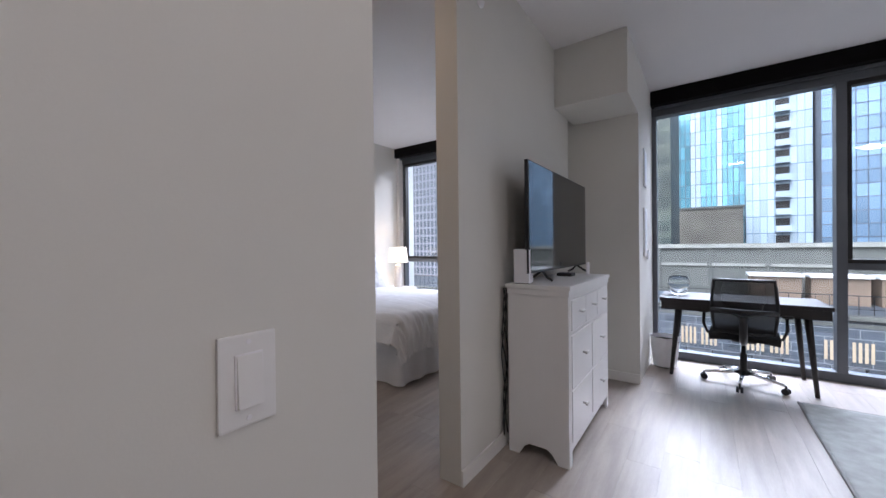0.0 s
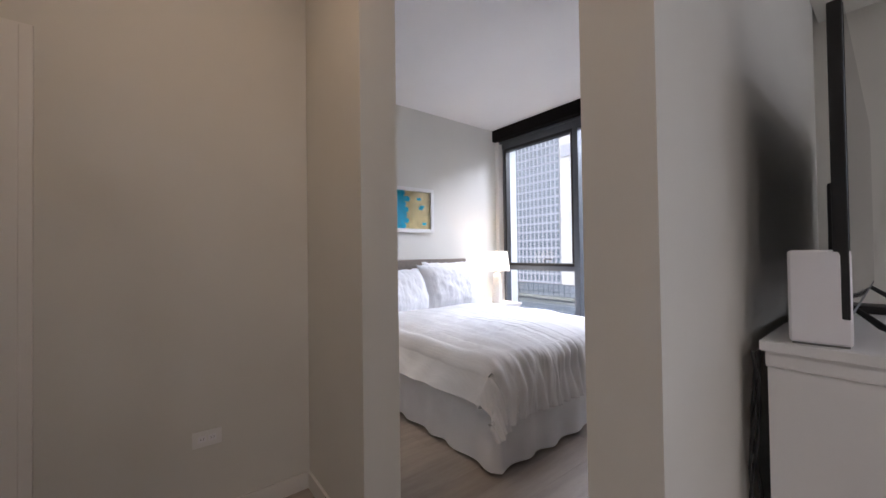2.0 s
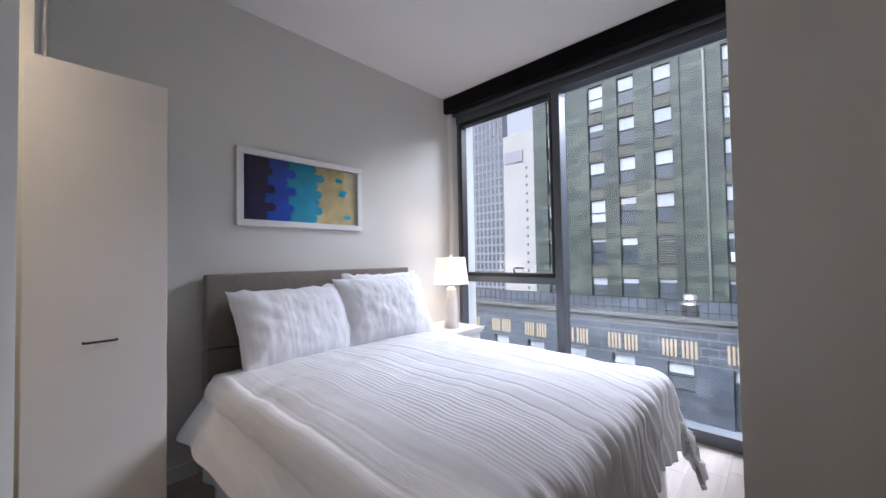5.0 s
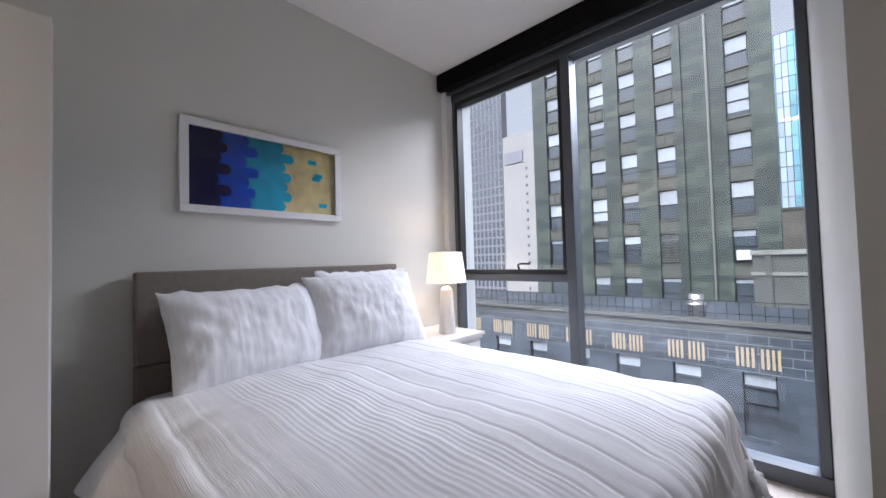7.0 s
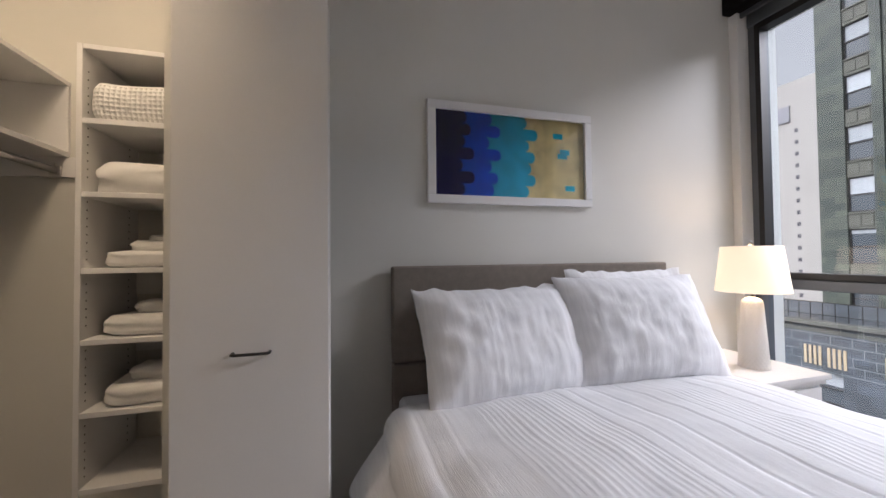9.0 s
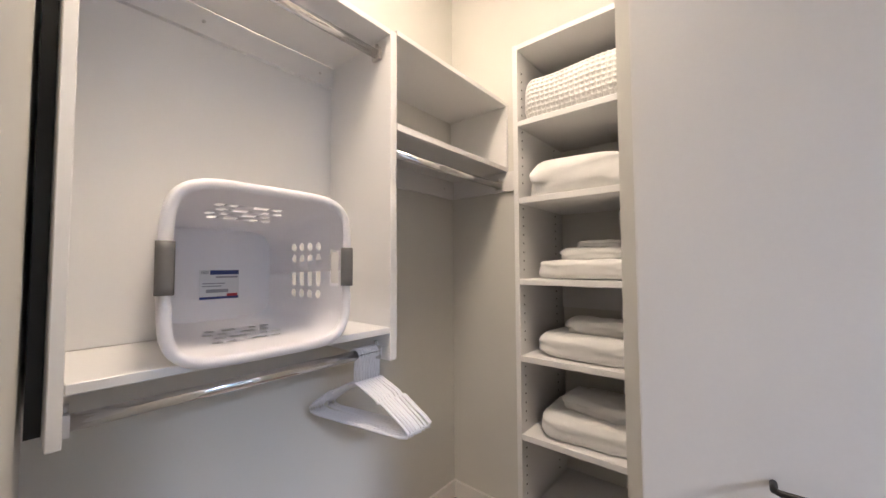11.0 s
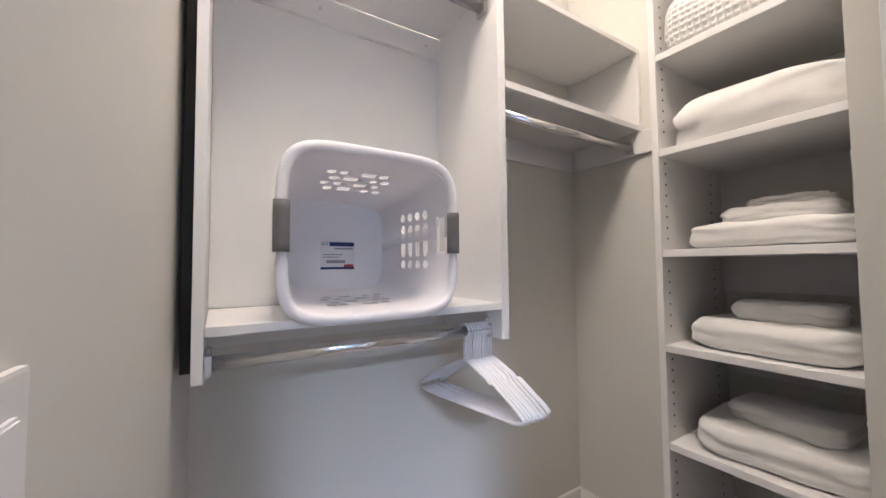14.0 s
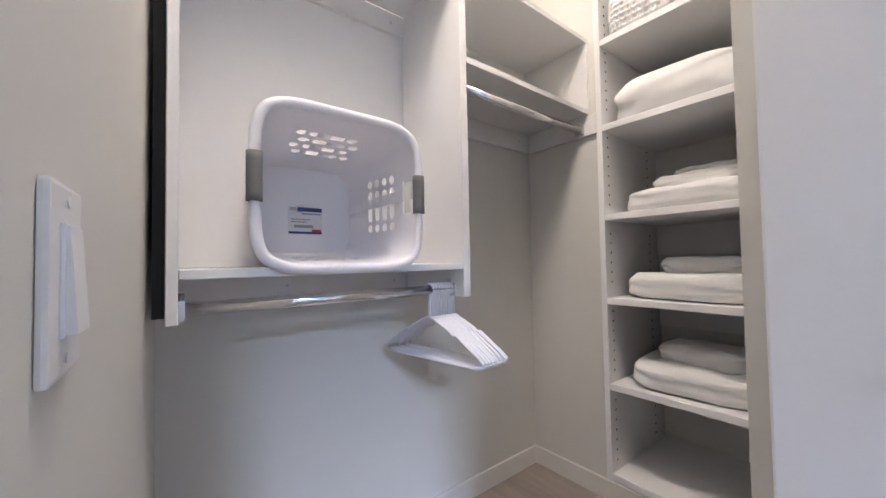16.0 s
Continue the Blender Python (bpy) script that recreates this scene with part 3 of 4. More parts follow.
def duvet(u, v):
    side, foot = 0.33, 0.45
    a = u * (DL + foot)
    b = -side + v * (DW + 2 * side)
    da = max(0.0, a - DL)
    db = max(0.0, -b, b - DW)
    r = 0.10
    drop = math.hypot(da, db) if da and db else da + db
    e = min(drop, r * 1.57)
    flare = 0.62 - 0.45 * min(1.0, max(0.0, (a - 0.5) / 1.0)) if b < 0 else 0.12
    out = r * math.sin(e / r) if drop < r * 1.57 else r + flare * (drop - r * 1.57)
    down = r * (1 - math.cos(e / r)) + max(0.0, drop - r * 1.57) * 0.97
    x = DX0 + min(a, DL)
    y = BY0 + min(max(b, 0.0), DW)
    if drop:
        k = out
        x += k * (da / drop) * (1.0 + 0.6 * min(da, db))
        y += k * (db / drop) * (1 if b > 0 else -1) * (1.0 + 0.6 * min(da, db))
    tip = 0.0
    if da > 0.02 and b > DW:
        # the corner by the window hangs out in a long point
        tip = min(1.0, da / 0.3) * min(1.0, db / 0.25)
        x += 0.10 * tip
        y -= 0.12 * tip
    puff = 0.05 * max(0.0, 1 - (2 * a / DL - 1) ** 4) * max(0.0, 1 - (2 * (b / DW) - 1) ** 6)
    z = BTOP + 0.06 + puff - down * (0.93 - 0.25 * (min(da, db) > 0.1) * 0.5)
    z -= 0.13 * tip
    # groups of narrow and wide pleats across the bed, and creases where it hangs
    bb = b + 0.006 * noise.noise((a * 2.2, b * 1.3, 4.0))
    q = min(SEAMS, key=lambda sv: abs(sv[0] - bb))
    near = min(1.0, max(0.15, (b + 0.05) / 0.5))
    pl = -0.85 * near * q[1] * math.exp(-((bb - q[0]) / 0.0075) ** 2) + 0.0022 * noise.noise((bb * 16, a * 1.5, 9))
    w = noise.noise((a * 3.2, b * 2.6, 0.3)) * 0.016 + noise.noise((a * 9, b * 7, 2.3)) * 0.006
    hang = min(1.0, drop / 0.25)
    edge = min(1.0, (drop + 0.03) / 0.14) if da > 0 else 0.0
    gather = edge * (0.020 * abs(math.sin(b * 30 + 4.5 * noise.noise((b * 2.5, da * 1.2, 6.0)))) ** 1.5 + 0.007 * math.sin(b * 80 + 6 * noise.noise((b * 3, da * 2, 2.0))))
    fold = (math.sin((b * 1.0 if da > db else a) * 19 + 5 * noise.noise((a * 2, b * 2, 5))) * 0.008 + noise.noise((a * 5, b * 5, 7)) * 0.022) * hang
    z += pl * (1 - hang) + w * (1 - 0.7 * hang)
    if da > db:
        x += fold + gather * (1 - tip) + 1.6 * pl * hang
    elif db > 0:
        y += fold * (1 if b > 0 else -1)
    return (x, y, max(z, 0.06))


dv = solo("duvet", sheet(bmesh.new(), 170, 560, duvet), M_DUVET, "white duvet with sewn pleats spread over the bed", "duvet")
so = dv.modifiers.new("thick", "SOLIDIFY")
so.thickness, so.offset = 0.025, -1


def pillow_bm(w, h, t, seed):
    bm = bmesh.new()
    for s in (1, -1):
        def fn(u, v):
            a, b = 2 * u - 1, 2 * v - 1
            body = max(0.0, (1 - abs(a) ** 3.2) * (1 - abs(b) ** 2.6)) ** 0.55
            pinch = 1 - 0.07 * (1 - a * a) * abs(b) ** 3
            wr = (abs(math.sin(a * 15 + 1.5 * math.sin(a * 5 + seed) + 0.5 * noise.noise((b * 2, a, seed)))) ** 0.5 - 0.7) * 0.0028 + noise.noise((a * 3.5 + seed, b * 3.5, s)) * 0.016 + noise.noise((a * 11 + seed, b * 5, s)) * 0.004 + (abs(math.sin(a * 22 + 0.6 * noise.noise((b * 2, a * 2, seed)))) ** 0.6 - 0.6) * 0.0012
            x = a * w / 2 * (1 - 0.05 * (1 - b * b) * abs(a) ** 3) * 1.06
            y = b * h / 2 * pinch * 1.06
            rim = max(abs(a), abs(b)) ** 24
            x += math.copysign(0.012, a) * rim * (abs(a) > 0.9)
            y += math.copysign(0.014, b) * rim * (abs(b) > 0.9) * (1 + noise.noise((a * 6, seed, 2)))
            return (x, y, s * (t / 2 * body + 0.004) + wr * body + 0.012 * noise.noise((a * 4, b * 4, seed)) * (1 - body))
        sheet(bm, 110, 44, fn)
    bmesh.ops.remove_doubles(bm, verts=bm.verts[:], dist=0.0005)
    return bm


def pillow(name, label, m, w=0.70, h=0.46, t=0.2, seed=0, mt=None, group="bed pillows"):
    return solo(name, pillow_bm(w, h, t, seed), mt or M_PILLOW, label, "pillow", m, group)


pillow("pillow", "white striped bed pillow leaning on the headboard", pose(-3.64, 3.355, 0.86, 64, 0, 96), 0.715, 0.46, 0.22, 1)
pillow("pillow", "white striped bed pillow leaning on the headboard", pose(-3.615, 4.035, 0.885, 65, 0, 85), 0.715, 0.47, 0.22, 7)
pillow("pillow", "white pillow standing behind the front one", pose(-3.79, 4.15, 0.90, 80, 0, 90), 0.68, 0.46, 0.13, 12)
pillow("pillow", "white pillow standing behind the front one", pose(-3.78, 3.42, 0.85, 78, 0, 90), 0.66, 0.40, 0.11, 17)

ns = thing("nightstand", "white painted nightstand beside the bed", "nightstand", pose(-3.70, 4.80, 0))
part("top", soft(boxes((-0.27, 0.26, -0.235, 0.235, 0.595, 0.622)), 0.006), M_WHITE, ns)
part("moulding", soft(boxes((-0.25, 0.245, -0.22, 0.22, 0.57, 0.594)), 0.006), M_WHITE, ns)
part("body", boxes((-0.24, 0.225, -0.205, 0.205, 0.14, 0.569)), M_WHITE, ns)
for z in (0.17, 0.37):
    d = part("drawer", soft(boxes((0.226, 0.242, -0.19, 0.19, z, z + 0.185)), 0.004), M_WHITE, ns)
    part("knob", tube(bmesh.new(), (0.242, 0, z + 0.09), (0.262, 0, z + 0.09), 0.012), M_NICKEL, d)
for x in (-0.22, 0.19):
    for y in (-0.2, 0.16):
        part("leg", boxes((x, x + 0.035, y, y + 0.035, 0, 0.139)), M_WHITE, ns)

M_LSHADE = mat("lamp_shade_fabric", (0.80, 0.72, 0.60), 0.9, var=0.04, bump=0.3, bscale=500)
_b = M_LSHADE.node_tree.nodes["Principled BSDF"]
_b.inputs["Emission Color"].default_value = (1.0, 0.80, 0.56, 1)
_b.inputs["Emission Strength"].default_value = 0.2
tl = thing("table_lamp", "lit table lamp with a white honeycomb ceramic base on the nightstand", "lamp", pose(-3.64, 4.80, 0.622))
bm = bmesh.new()


def lampbase(u, v):
    r = 0.045 + 0.024 * (1 - v) if v < 0.93 else 0.045 * (1 - ((v - 0.93) / 0.07) ** 2 * 0.7)
    r *= 1 + 0.022 * math.sin(u * math.tau * 22 + (math.pi if int(v * 26) % 2 else 0)) * math.sin(v * 26 * math.pi) ** 2
    return (r * math.cos(u * math.tau), r * math.sin(u * math.tau), 0.375 * v)


part("base", sheet(bm, 132, 60, lampbase), M_CERAMIC, tl, "white honeycomb ceramic base")
part("stem", tube(bmesh.new(), (0, 0, 0.34), (0, 0, 0.655), 0.007), M_NICKEL, tl)
part("finial", lathe(bmesh.new(), [(0, 0.645), (0.012, 0.65), (0.007, 0.66), (0.011, 0.668), (0, 0.675)], 12), M_NICKEL, tl)
sh = bmesh.new()
lathe(sh, [(0.163, 0.402), (0.133, 0.645), (0.130, 0.645), (0.160, 0.402), (0.163, 0.402)], 40)
part("shade", sh, M_LSHADE, tl, "cream drum shade, lit from within")

pic = thing("picture", "framed blue, teal and sand abstract print behind glass", "picture", pose(XH, 3.57, 1.760))
PW, PH, FW = 0.478, 0.260, 0.042
for r in ((-PW, PW, PH - FW, PH), (-PW, PW, -PH, -PH + FW), (-PW, -PW + FW, -PH + FW + 0.001, PH - FW - 0.001), (PW - FW, PW, -PH + FW + 0.001, PH - FW - 0.001)):
    part("frame", soft(boxes((0.0, 0.03, r[0], r[1], r[2], r[3])), 0.003), M_WHITE, pic, "white frame")
M_ART = [mat("print_%d" % i, c, 0.7, var=0.25, scale=14, spec=0.1) for i, c in enumerate(((0.016, 0.018, 0.13), (0.012, 0.13, 0.80), (0.02, 0.56, 0.78), (0.80, 0.68, 0.38)))]
rnd = random.Random(3)
aw, ah = PW - FW - 0.001, PH - FW - 0.001
part("print", boxes((0.002, 0.012, -aw, aw, -ah, ah)), M_ART[3], pic, "printed pattern")
cuts = [-aw, -aw + 0.15, -aw + 0.30, -aw + 0.52]
for k in (2, 1, 0):
    # rows of rounded tiles make a scalloped border between the colour fields
    bm = bmesh.new()
    nrow = 7
    hz = ah / nrow
    for i in range(nrow):
        zc = -ah + hz * (2 * i + 1)
        x1 = cuts[k + 1] + (0.022 if i % 2 else -0.022) + 0.012 * math.sin(2.3 * i + 1.7 * k)
        xf = 0.0128 + 0.0009 * (3 - k)
        ring = [(cuts[0], zc - hz), (x1, zc - hz)] + [(x1 + 0.9 * hz * math.cos(q), zc + hz * math.sin(q)) for q in [radians(d) for d in range(-75, 90, 15)]] + [(x1, zc + hz), (cuts[0], zc + hz)]
        bm.faces.new([bm.verts.new((xf, yy, zz)) for yy, zz in ring])
    ob = part("print_field", bm, M_ART[k], pic)
    md = ob.modifiers.new("thick", "SOLIDIFY")
    md.thickness, md.offset = 0.0006, 0
for i in range(4):
    y, z = rnd.uniform(0.24, 0.36), rnd.uniform(-ah + 0.02, ah - 0.04)
    part("print_mark", boxes((0.012, 0.0128, y, y + 0.06, z, z + 0.03)), M_ART[2], pic)
glazed("pane", quad((0.018, -aw, -ah), (0.018, aw, -ah), (0.018, aw, ah), (0.018, -aw, ah)), M_CLEAR, pic, "clear glass")

# folded closet door
bf = thing("bifold_door", "white bifold closet door folded open against its jamb", "door")
lf = part("leaf", soft(boxes((-3.43, -3.398, 2.209, 2.637, 0.012, 2.052)), 0.004), M_DOOR, bf)
part("leaf", soft(boxes((-3.468, -3.436, 2.236, 2.640, 0.012, 2.052)), 0.004), M_DOOR, bf)
bm = bmesh.new()
sweep(bm, [(-3.398, 2.37, 0.952), (-3.376, 2.37, 0.952), (-3.372, 2.376, 0.952), (-3.372, 2.463, 0.952), (-3.376, 2.469, 0.952), (-3.398, 2.469, 0.952)], 0.0045)
part("handle", bm, M_BLACK, lf, "slim black bar handle")
part("pivot", tube(bmesh.new(), (-3.45, 2.26, 2.052), (-3.45, 2.26, 2.415), 0.006), M_NICKEL, bf)
structure("door_track", soft(boxes((-3.44, -2.665, 2.15, 2.19, 2.39, 2.418)), 0.003), M_BLACK, "dark door track under the closet header", "track")

# ---- closet ----
T = 0.019
MZ, CF = 2.052, 1.45
ca = thing("hanging_unit", "white melamine closet hanging unit with an open shelf and chrome rods", "closet unit")
part("side_panel", soft(boxes((-2.790, -2.770, 1.092, CF, 0.938, MZ)), 0.0015, 1), M_MELA, ca)
part("divider", soft(boxes((-3.560, -3.531, 1.092, CF, 0.938, MZ)), 0.0015, 1), M_MELA, ca)
part("back_panel", boxes((-3.530, -2.791, 1.092, 1.098, 1.049, 1.950)), M_MELA, ca)
part("shelf", soft(boxes((-3.530, -2.791, 1.099, CF, 1.027, 1.047)), 0.0015, 1), M_MELA, ca)
part("top_shelf", soft(boxes((-3.530, -2.791, 1.113, CF, 2.032, MZ)), 0.0015, 1), M_MELA, ca)
# added black strip: stands in for the shade deep in the gap
part("gap_shade_strip", boxes((-2.769, -2.748, 1.36, 1.372, 0.945, MZ)), M_BLACK, ca, "black strip painting the shade of the gap beside the wall")
for z0, z1 in ((1.952, 2.031), (0.945, 1.026)):
    c = part("cleat", boxes((-3.530, -2.791, 1.092, 1.112, z0, z1)), M_MELA, ca)
    for x in (-3.47, -3.08):
        part("screw", tube(bmesh.new(), (x, 1.112, z0 + 0.04), (x, 1.1145, z0 + 0.04), 0.005), M_NICKEL, c)


def rod(parent, x0, x1, z, y=1.385):
    r = part("rod", tube(bmesh.new(), (x0, y, z), (x1, y, z), 0.0155, n=20), M_CHROME, parent, "oval chrome hanging rod")
    for x, d in ((x0, -1), (x1, 1)):
        bm = boxes((x - 0.006, x + 0.006, y - 0.02, y + 0.02, z - 0.022, z + 0.02))
        tube(bm, (x, y, z + 0.012), (x, y, z + 0.035), 0.006)
        part("rod_bracket", bm, M_NICKEL, r)
    return r


rod(ca, -3.524, -2.797, 0.962)
rod(ca, -3.524, -2.797, 1.985)
cb = thing("corner_shelf_unit", "white melamine corner shelves with a chrome rod", "closet unit")
part("top_shelf", soft(boxes((-4.318, -3.561, 1.092, CF, 2.046, 2.066)), 0.0015, 1), M_MELA, cb)
part("shelf", soft(boxes((-4.318, -3.561, 1.092, CF, 1.712, 1.735)), 0.0015, 1), M_MELA, cb)
part("end_panel", soft(boxes((-4.318, -4.300, 1.092, CF, 1.736, 2.045)), 0.0015, 1), M_MELA, cb)
part("end_panel", soft(boxes((-4.318, -4.300, 1.112, 1.698, 1.615, 1.711)), 0.0015, 1), M_MELA, cb)
for z0, z1 in ((1.615, 1.711), (1.82, 1.90)):
    c = part("cleat", boxes((-4.299, -3.561, 1.092, 1.111, z0, z1)), M_MELA, cb)
    for x in (-4.22, -3.66):
        part("screw", tube(bmesh.new(), (x, 1.111, (z0 + z1) / 2), (x, 1.1135, (z0 + z1) / 2), 0.005), M_NICKEL, c)
rod(cb, -4.292, -3.567, 1.645, 1.41)

SH = (1.776, 1.492, 1.198, 0.926, 0.652, 0.368)
TY0, TY1, TXF, TXB = 1.704, 2.148, -3.905, -4.262
ct = thing("shelf_tower", "white melamine shelf tower on the closet wall, stacked with towels", "shelf")
for y0, y1 in ((TY0, TY0 + T), (TY1 - T, TY1)):
    p = part("side_panel", soft(boxes((TXB - 0.05, TXF, y0, y1, 0.34, 2.064)), 0.0015, 1), M_MELA, ct)
    bm = bmesh.new()
    yy = y1 + 0.0004 if y0 == TY0 else y0 - 0.0004
    for x in (TXF - 0.035, TXB + 0.03):
        for k in range(50):
            z = 0.40 + 0.032 * k
            if all(abs(z - s) > 0.03 for s in SH):
                box(bm, x - 0.0028, x + 0.0028, yy - 0.0004, yy + 0.0004, z - 0.0028, z + 0.0028)
    tagged(part("peg_holes", bm, M_BLACK, p, "rows of small dark peg holes"), kind="stuff")
part("top", soft(boxes((TXB - 0.05, TXF, TY0 + T + 0.001, TY1 - T - 0.001, 2.044, 2.063)), 0.0015, 1), M_MELA, ct)
for s in SH:
    part("shelf", soft(boxes((TXB - 0.05, TXF, TY0 + T + 0.001, TY1 - T - 0.001, s - 0.021, s)), 0.0015, 1), M_MELA, ct)
for s in (1.198, 0.926, 0.652):
    part("cleat", boxes((-4.318, -4.30, TY0 + T, TY1 - T, s - 0.135, s - 0.022)), M_MELA, ct)


def towel_bm(lx, ly, h, seed, bumps=0.004):
    """A towel folded into a soft slab, its folds showing at one end."""
    bm = bmesh.new()

    def fn(u, v):
        a = u * math.tau
        n = 5.0
        ca_, sa_ = math.cos(a), math.sin(a)
        px = math.copysign(abs(ca_) ** (2 / n), ca_)
        py = math.copysign(abs(sa_) ** (2 / n), sa_)
        t = 2 * v - 1
        k = (1 - abs(t) ** 6) ** 0.5 * 0.5 + 0.5 if abs(t) < 1 else 0.5
        edge = 1 - 0.16 * max(0, abs(t) - 0.55)
        w = noise.noise((px * 2.2 + seed, py * 2.2, t * 1.5)) * bumps * 2.2
        x, y = px * lx / 2 * edge * (0.965 + 0.035 * k), py * ly / 2 * edge * (0.965 + 0.035 * k)
        if px > 0.6:
            y *= 1 + 0.0
            x += 0.006 * math.cos(t * 7.5) * (0.5 + abs(py) * 0.2)
        return (x + w, y + w * 0.7, h * (v if abs(t) < 1 else v) + w * 0.8 * (v > 0.03))
    sheet(bm, 56, 14, fn)
    top = [vv for vv in bm.verts]
    for z, lst in ((0, [vv for i, vv in enumerate(top) if i % 15 == 0]), (1, [vv for i, vv in enumerate(top) if i % 15 == 14])):
        lst = lst[:-1]
        c = Vector((0, 0, 0))
        for vv in lst:
            c += vv.co
        cv = bm.verts.new(c / len(lst) + Vector((0, 0, 0.004 if z else 0)))
        for i in range(len(lst)):
            bm.faces.new((lst[i], lst[(i + 1) % len(lst)], cv)).smooth = True
    bmesh.ops.remove_doubles(bm, verts=bm.verts[:], dist=0.0002)
    return bm


def towel(x, y, z, lx, ly, h, rz, seed):
    return solo("folded_towel", towel_bm(lx, ly, h, seed), M_TOWEL, "white terry towel folded flat in a shelf stack", "towel", pose(x, y, z + 0.004, 0, 0, rz), "folded towels")


CX = -4.075
for s, stack in ((1.198, ((0.30, 0.33, 0.062, 88, 1), (0.20, 0.235, 0.042, 92, 2), (0.12, 0.17, 0.026, 90, 3))),
                 (0.926, ((0.29, 0.33, 0.074, 86, 4), (0.16, 0.22, 0.046, 95, 5))),
                 (0.652, ((0.29, 0.34, 0.074, 94, 6), (0.18, 0.24, 0.048, 84, 7)))):
    z = s
    for i, (lx, ly, h, rz, seed) in enumerate(stack):
        towel(CX - 0.0 - 0.02 * i, 1.93 + 0.012 * i, z, ly, lx, h, rz, seed)
        z += h + 0.001
solo("folded_duvet", towel_bm(0.38, 0.32, 0.115, 31, 0.009), M_TOWEL, "thick white folded duvet on a closet shelf", "bedding", pose(CX, 1.925, 1.496, 0, 0, 90))


def round_rect(d, a, b, r):
    """Point and outward normal at the length d along a rounded rectangle."""
    sides = [(2 * (a - r), (1, 0), (-(a - r), -b)), (2 * (b - r), (0, 1), (a, -(b - r))), (2 * (a - r), (-1, 0), (a - r, b)), (2 * (b - r), (0, -1), (-a, b - r))]
    for ln, t, p in sides:
        if d <= ln:
            return (p[0] + t[0] * d, p[1] + t[1] * d), (t[1], -t[0])
        d -= ln
        if d <= r * math.pi / 2:
            q = d / r
            n0 = (t[1], -t[0])
            nx, ny = n0[0] * math.cos(q) + t[0] * math.sin(q), n0[1] * math.cos(q) + t[1] * math.sin(q)
            cx, cy = p[0] + t[0] * ln - n0[0] * r, p[1] + t[1] * ln - n0[1] * r
            return (cx + nx * r, cy + ny * r), (nx, ny)
        d -= r * math.pi / 2
    return (-(a - r), -b), (0, -1)


WA, WB, WR, WH = 0.165, 0.19, 0.05, 0.15
PERI = 4 * (WA + WB - 2 * WR) + math.tau * WR


def waffle(u, v):
    # the side rises in a bulge, then the top closes towards the middle
    d = u * PERI
    (x, y), (nx, ny) = round_rect(d, WA, WB, WR)
    h = min(v / 0.6, 1.0)
    top = max(0.0, (v - 0.6) / 0.4)
    cell = abs(math.sin(d * math.pi / 0.0175)) * abs(math.sin((h * WH + top * 0.15) * math.pi / 0.0175))
    out = -0.022 * (abs(2 * h - 1) ** 3) - 0.0055 * cell + 0.006 * noise.noise((x * 9, y * 9, h * 3))
    k = 1 - 0.97 * top
    return ((x + nx * out) * k, (y + ny * out) * k, h * WH * (1 + 0.06 * noise.noise((x * 6, y * 6, 2))) + 0.012 * top - 0.0045 * cell * (top > 0))


bm = sheet(bmesh.new(), 560, 120, waffle)
solo("waffle_blanket", bm, M_TOWEL, "white waffle-weave blanket folded on the upper closet shelf", "blanket", pose(CX, 1.922, 1.776 + 0.004))

# laundry basket lying on its side wall
M_BASKET = mat("translucent_plastic", (0.92, 0.905, 0.935), 0.38, var=0.02)
_n, _l = M_BASKET.node_tree.nodes, M_BASKET.node_tree.links
_t = _n.new("ShaderNodeBsdfTranslucent")
_t.inputs[0].default_value = (0.88, 0.86, 0.90, 1)
_m = _n.new("ShaderNodeMixShader")
_m.inputs[0].default_value = 0.15
_l.new(_n["Principled BSDF"].outputs[0], _m.inputs[1])
_l.new(_t.outputs[0], _m.inputs[2])
_l.new(_m.outputs[0], _n["Material Output"].inputs[0])
bk = thing("laundry_basket", "white plastic laundry basket lying on its side on the closet shelf", "basket")
BC, BZ = -3.135, 1.236


def rrect(a, hw, hh, r):
    n = 6.5 - 3.2 * r
    c, s = math.cos(a), math.sin(a)
    return math.copysign(abs(c) ** (2 / n), c) * hw, math.copysign(abs(s) ** (2 / n), s) * hh


def bwall(u, v):
    # v runs from the bottom, at the back, to the rim
    x, z = rrect(u * math.tau, 0.155 + 0.053 * v, 0.140 + 0.046 * v, 0.35)
    return (BC - x, 1.115 + 0.342 * v, BZ - 0.012 + 0.012 * v + z)


def in_hole(p):
    """Oval holes in rows on the four sides, and a hand hole behind each grip."""
    dx, dz = p[0] - BC, p[2] - BZ
    flat = abs(dz) / 0.186 > abs(dx) / 0.208
    along = dx if flat else dz
    depth = (p[1] - 1.115)
    if not flat and abs(dz - 0.01) < 0.046 and 0.292 < depth < 0.326:
        return True
    k = round((depth - 0.13) / 0.037)
    if not 0 <= k <= 3:
        return False
    off = 0.008 if flat and k % 2 else -0.008 if flat else 0.0
    c = round((along - off) / 0.036)
    if abs(c) > 2:
        return False
    return ((along - off - 0.036 * c) / 0.0125) ** 2 + ((depth - 0.13 - 0.037 * k) / 0.0115) ** 2 < 1


